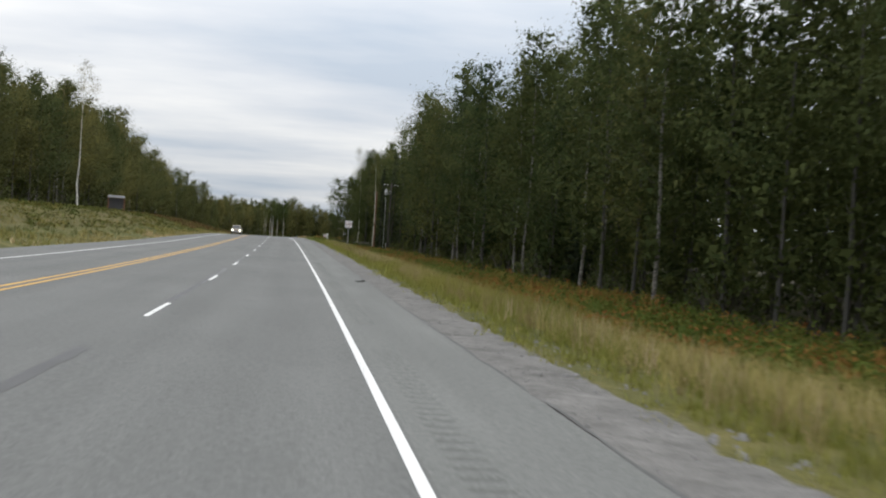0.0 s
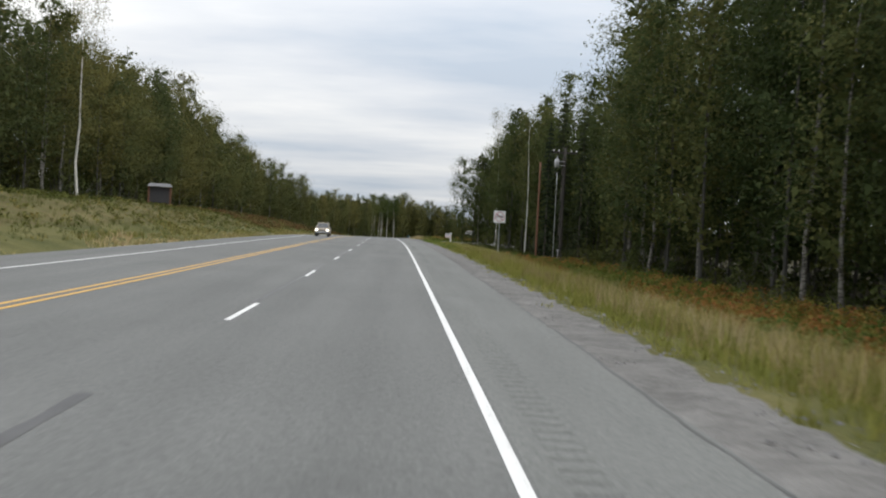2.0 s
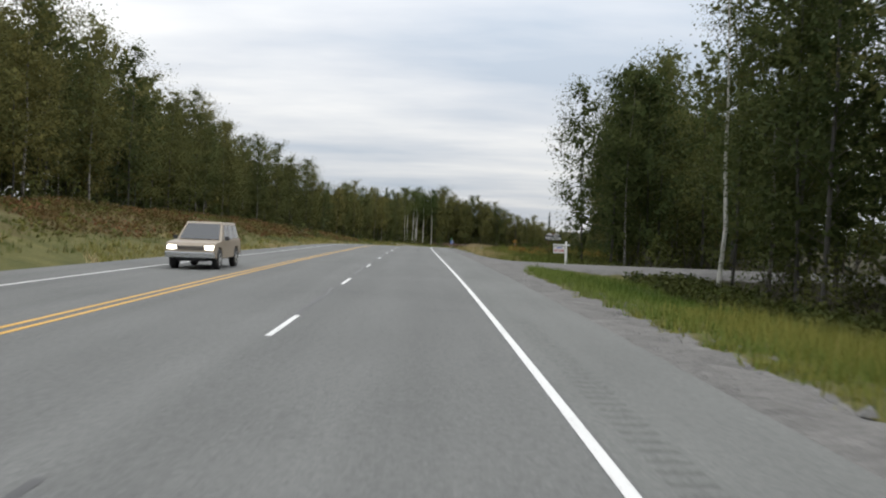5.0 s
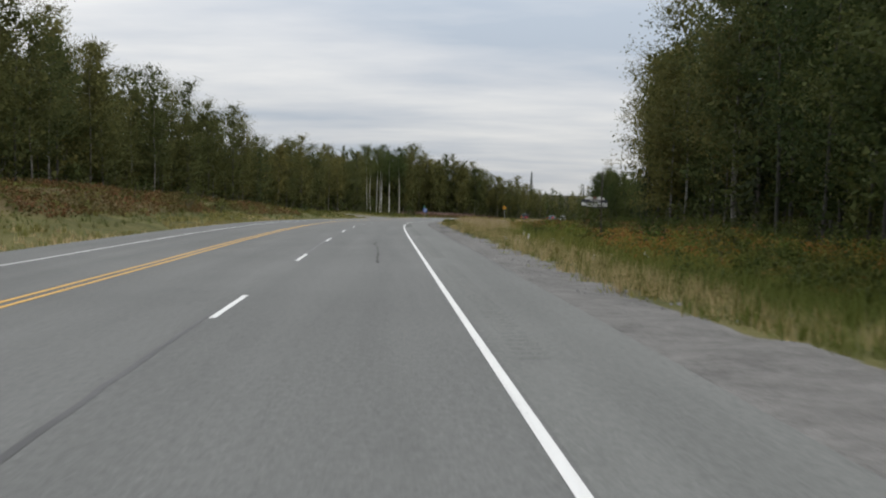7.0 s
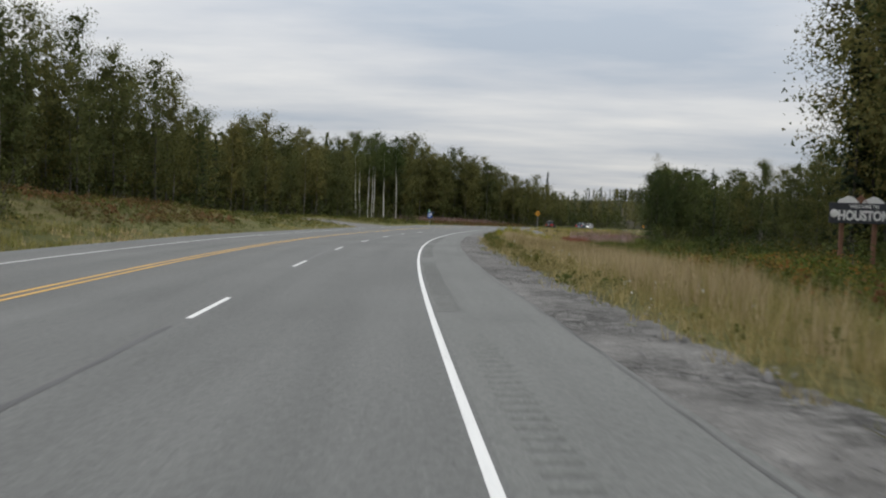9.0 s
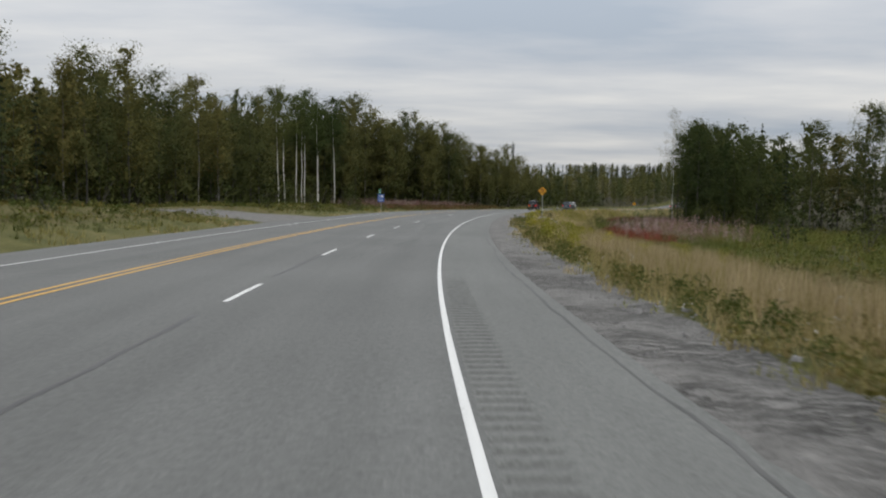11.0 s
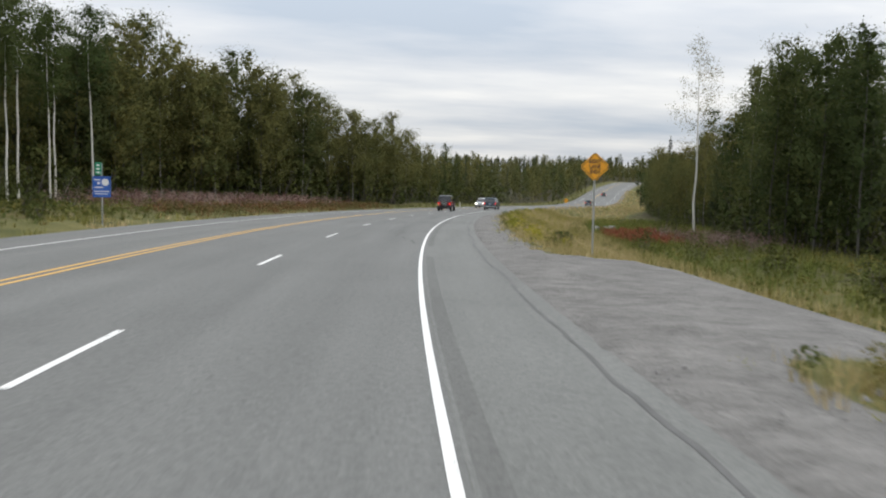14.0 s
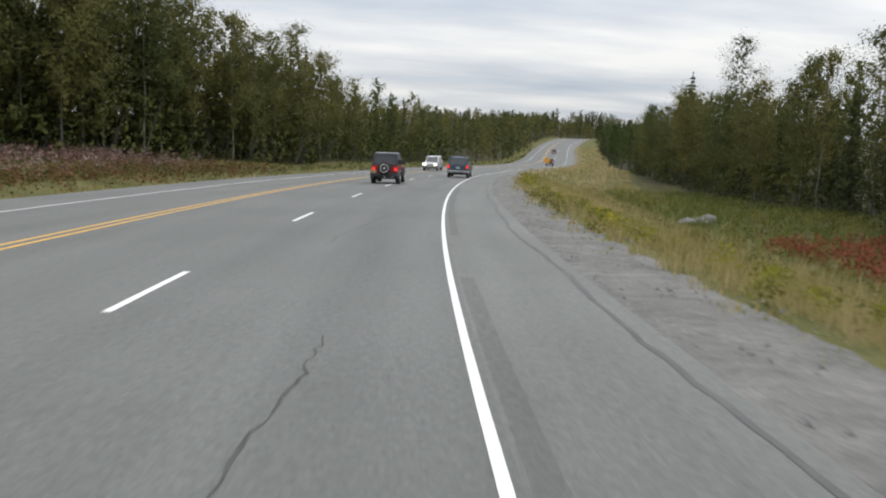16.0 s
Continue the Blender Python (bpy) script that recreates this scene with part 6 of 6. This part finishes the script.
        wheel(ob, sx * 0.70, -1.10, R, 0.24, sx)
        wheel(ob, sx * 0.70, 1.27, R, 0.24, sx)
    t = part("hardtop", hexa([(-0.725, -1.77, 1.085), (0.725, -1.77, 1.085), (0.725, 0.40, 1.095), (-0.725, 0.40, 1.095), (-0.67, -1.66, 1.78), (0.67, -1.66, 1.78), (0.66, 0.12, 1.76), (-0.66, 0.12, 1.76)], 0.05), top, ob, "black removable hardtop")
    part("roof_panel", hexa([(-0.62, -1.58, 1.775), (0.62, -1.58, 1.775), (0.61, 0.05, 1.757), (-0.61, 0.05, 1.757), (-0.58, -1.52, 1.80), (0.58, -1.52, 1.80), (0.57, 0.0, 1.785), (-0.57, 0.0, 1.785)], 0.012), M_GREYROOF, t)
    part("rear_window", hexa([(-0.60, -1.775, 1.15), (0.60, -1.775, 1.15), (0.60, -1.765, 1.15), (-0.60, -1.765, 1.15), (-0.57, -1.698, 1.66), (0.57, -1.698, 1.66), (0.57, -1.688, 1.66), (-0.57, -1.688, 1.66)], 0.003), M_CARGLASS, t)
    part("wiper", box(-0.02, 0.30, -1.735, -1.72, 1.62, 1.64), M_BLACKPLASTIC, t)
    part("windshield", hexa([(-0.62, 0.43, 1.13), (0.62, 0.43, 1.13), (0.62, 0.445, 1.13), (-0.62, 0.445, 1.13), (-0.59, 0.19, 1.66), (0.59, 0.19, 1.66), (0.59, 0.205, 1.66), (-0.59, 0.205, 1.66)]), M_CARGLASS, t)
    part("brake_light", box(-0.10, 0.10, -2.02, -1.93, 1.235, 1.285, 0.008), M_TAILOFF, ob, "high-mounted red brake light")
    part("brake_light_bracket", box(-0.04, 0.04, -1.95, -1.77, 1.16, 1.25, 0.008), M_BLACKPLASTIC, ob)
    spare = part("spare_tyre", spun([(-1.80, 0.20), (-1.80, 0.33), (-1.83, 0.365), (-2.00, 0.365), (-2.03, 0.33), (-2.03, 0.24)], 36, "Y", (0, 0, 0.94)), M_TYRE, ob, "black spare tyre on the tailgate")
    discs = [spun([(-1.98, 0.245), (-2.035, 0.24), (-2.03, 0.205), (-1.985, 0.19), (-1.98, 0.02)], 28, "Y", (0, 0, 0.94))]
    for k in range(5):
        b = box(-0.055, 0.055, -2.02, -1.985, 0.04, 0.22, 0.008)
        bmesh.ops.transform(b, matrix=Matrix.Translation((0, 0, 0.94)) @ Matrix.Rotation(radians(72 * k), 4, "Y"), verts=b.verts)
        discs.append(b)
    part("spare_rim", merge(*discs), M_RIM, spare, "five-spoke silver rim")
    part("hub_cap", spun([(-2.045, 0.0), (-2.04, 0.055), (-2.0, 0.06)], 16, "Y", (0, 0, 0.94)), M_RIM, spare)
    part("tailgate_handle", box(0.28, 0.62, -1.80, -1.775, 0.99, 1.03, 0.008), M_BLACKPLASTIC, body)
    part("tailgate_hinge", box(0.34, 0.70, -1.80, -1.775, 0.70, 0.76, 0.008), M_BLACKPLASTIC, body)
    part("rear_bumper", box(-0.80, 0.76, -1.93, -1.76, 0.50, 0.66, 0.03), M_BLACKPLASTIC, ob, "black rear bumper")
    part("tow_hitch", merge(box(-0.05, 0.05, -1.98, -1.80, 0.40, 0.47, 0.008), spun([(0.47, 0.02), (0.50, 0.025), (0.53, 0.03), (0.56, 0.012)], 10, "Z", (0, -1.95, 0))), M_CHROME, ob)
    part("tow_socket", box(0.40, 0.48, -1.92, -1.86, 0.43, 0.49, 0.01), M_CHROME, ob)
    part("front_bumper", box(-0.78, 0.78, 1.82, 1.98, 0.48, 0.62, 0.03), M_BLACKPLASTIC, ob)
    p = part("number_plate", box(-0.80, -0.48, -1.86, -1.845, 0.68, 0.84, 0.004), plate, ob, "yellow number plate")
    part("plate_bars", merge(*[box(-0.77 + 0.075 * i, -0.725 + 0.075 * i, -1.866, -1.861, 0.725, 0.795) for i in range(4)]), M_SIGNBLUE, p)
    part("chassis", merge(box(-0.45, 0.45, -1.75, 1.75, 0.36, 0.50, 0.02), box(-0.64, 0.64, -1.16, -1.04, 0.30, 0.42, 0.02), box(-0.64, 0.64, 1.21, 1.33, 0.30, 0.42, 0.02)), M_BLACKPLASTIC, ob)
    return ob


def wagon(name, label, paint, front_lit, rack=True):
    """A five-door sport wagon."""
    ob = thing(name, label, "car")
    R = 0.36
    part("body", profile([(-2.10, 0.50), (-2.16, 0.66), (-2.12, 1.02), (0.95, 1.02), (2.02, 0.94), (2.15, 0.80), (2.16, 0.46), (1.80, 0.40), (1.74, 0.62), (1.55, 0.78), (1.15, 0.78), (0.96, 0.62), (0.92, 0.38),
                          (-0.95, 0.38), (-1.0, 0.62), (-1.2, 0.78), (-1.58, 0.78), (-1.78, 0.62), (-1.84, 0.46)], -0.84, 0.84, 0.03), paint, ob)
    cab = part("cabin", hexa([(-0.80, -2.10, 1.0), (0.80, -2.10, 1.0), (0.80, 0.98, 1.0), (-0.80, 0.98, 1.0), (-0.64, -1.88, 1.66), (0.64, -1.88, 1.66), (0.64, 0.22, 1.66), (-0.64, 0.22, 1.66)], 0.05), paint, ob)
    part("rear_window", hexa([(-0.66, -2.105, 1.06), (0.66, -2.105, 1.06), (0.66, -2.08, 1.06), (-0.66, -2.08, 1.06), (-0.56, -1.928, 1.57), (0.56, -1.928, 1.57), (0.56, -1.90, 1.57), (-0.56, -1.90, 1.57)], 0.003), M_CARGLASS, cab)
    part("windshield", hexa([(-0.70, 0.95, 1.05), (0.70, 0.95, 1.05), (0.70, 0.972, 1.05), (-0.70, 0.972, 1.05), (-0.58, 0.29, 1.60), (0.58, 0.29, 1.60), (0.58, 0.312, 1.60), (-0.58, 0.312, 1.60)]), M_CARGLASS, cab)
    for sx in (-1, 1):
        for y0, y1 in ((-1.85, -1.15), (-1.08, -0.30), (-0.23, 0.52)):
            top_y1 = min(y1, 0.16)
            part("side_window", hexa([(sx * 0.786, y0, 1.07), (sx * 0.795, y0, 1.07), (sx * 0.795, y1, 1.07), (sx * 0.786, y1, 1.07), (sx * 0.672, y0 + 0.06, 1.56), (sx * 0.682, y0 + 0.06, 1.56), (sx * 0.682, top_y1, 1.56), (sx * 0.672, top_y1, 1.56)]), M_CARGLASS, cab)
        part("tail_light", box(sx * 0.74 - 0.09, sx * 0.74 + 0.09, -2.175, -2.09, 0.80, 1.04, 0.014), M_TAILOFF if front_lit else M_TAILLIGHT, ob, "red tail light")
        part("headlight", box(sx * 0.64 - 0.15, sx * 0.64 + 0.15, 2.09, 2.165, 0.70, 0.84, 0.02), M_HEADLIGHT if front_lit else M_CHROME, ob)
        part("side_mirror", box(sx * 0.92 - 0.08, sx * 0.92 + 0.08, 0.62, 0.72, 1.02, 1.16, 0.02), M_BLACKPLASTIC, ob)
        wheel(ob, sx * 0.74, -1.39, R, 0.22, sx)
        wheel(ob, sx * 0.74, 1.35, R, 0.22, sx)
        if rack:
            part("roof_rail", merge(box(sx * 0.54 - 0.015, sx * 0.54 + 0.015, -1.75, 0.05, 1.70, 1.73, 0.006), *[box(sx * 0.54 - 0.015, sx * 0.54 + 0.015, y, y + 0.05, 1.65, 1.71) for y in (-1.7, -0.85, 0.0)]), M_BLACKPLASTIC, ob)
    if rack:
        for y in (-1.4, -0.5):
            part("roof_bar", box(-0.54, 0.54, y, y + 0.04, 1.725, 1.75, 0.006), M_BLACKPLASTIC, ob)
    part("rear_bumper", box(-0.85, 0.85, -2.27, -2.08, 0.46, 0.64, 0.03), M_CHROME, ob, "pale chrome rear bumper")
    part("front_bumper", box(-0.85, 0.85, 2.08, 2.25, 0.42, 0.62, 0.03), M_CHROME, ob)
    part("grille", merge(*[box(-0.45, 0.45, 2.15, 2.17, z, z + 0.02) for z in (0.70, 0.75, 0.80)]), M_BLACKPLASTIC, ob)
    p = part("number_plate", box(-0.16, 0.16, -2.17, -2.15, 0.78, 0.93, 0.004), M_WHITEPLATE, ob)
    part("plate_bars", merge(*[box(-0.13 + 0.075 * i, -0.085 + 0.075 * i, -2.178, -2.1705, 0.82, 0.89) for i in range(4)]), M_SIGNBLUE, p)
    part("chassis", merge(box(-0.5, 0.5, -2.0, 2.0, 0.30, 0.45, 0.02), box(-0.66, 0.66, -1.45, -1.33, 0.30, 0.42, 0.02), box(-0.66, 0.66, 1.29, 1.41, 0.30, 0.42, 0.02), box(0.35, 0.42, -2.3, -1.9, 0.30, 0.37, 0.02)), M_BLACKPLASTIC, ob)
    return ob


jeep("off_road_car", "red two-door off-road car with black hardtop, tail lights lit", M_REDPAINT, M_BLACKTOP, M_PLATE).matrix_basis = put(436.5, -4.1, 0, ground=False)
wagon("station_wagon", "dark blue sport wagon with roof rack driving ahead", M_BLUEPAINT, False).matrix_basis = put(456.0, -1.1, 0, ground=False)
wagon("oncoming_car", "tan boxy car coming the other way with headlights lit", M_TANPAINT, True, False).matrix_basis = put(158.0, -9.3, 180, ground=False)
wagon("oncoming_car", "silver car coming the other way with headlights lit", M_SILVERPAINT, True, False).matrix_basis = put(486.0, -7.6, 180, ground=False)
wagon("distant_car", "dark car far off on the climbing road", M_DARKPAINT, False, False).matrix_basis = put(592.0, -2.3, 0, ground=False)
wagon("distant_car", "dark car overtaking far off on the hill", M_DARKPAINT, False, False).matrix_basis = put(700.0, -4.6, 0, ground=False)
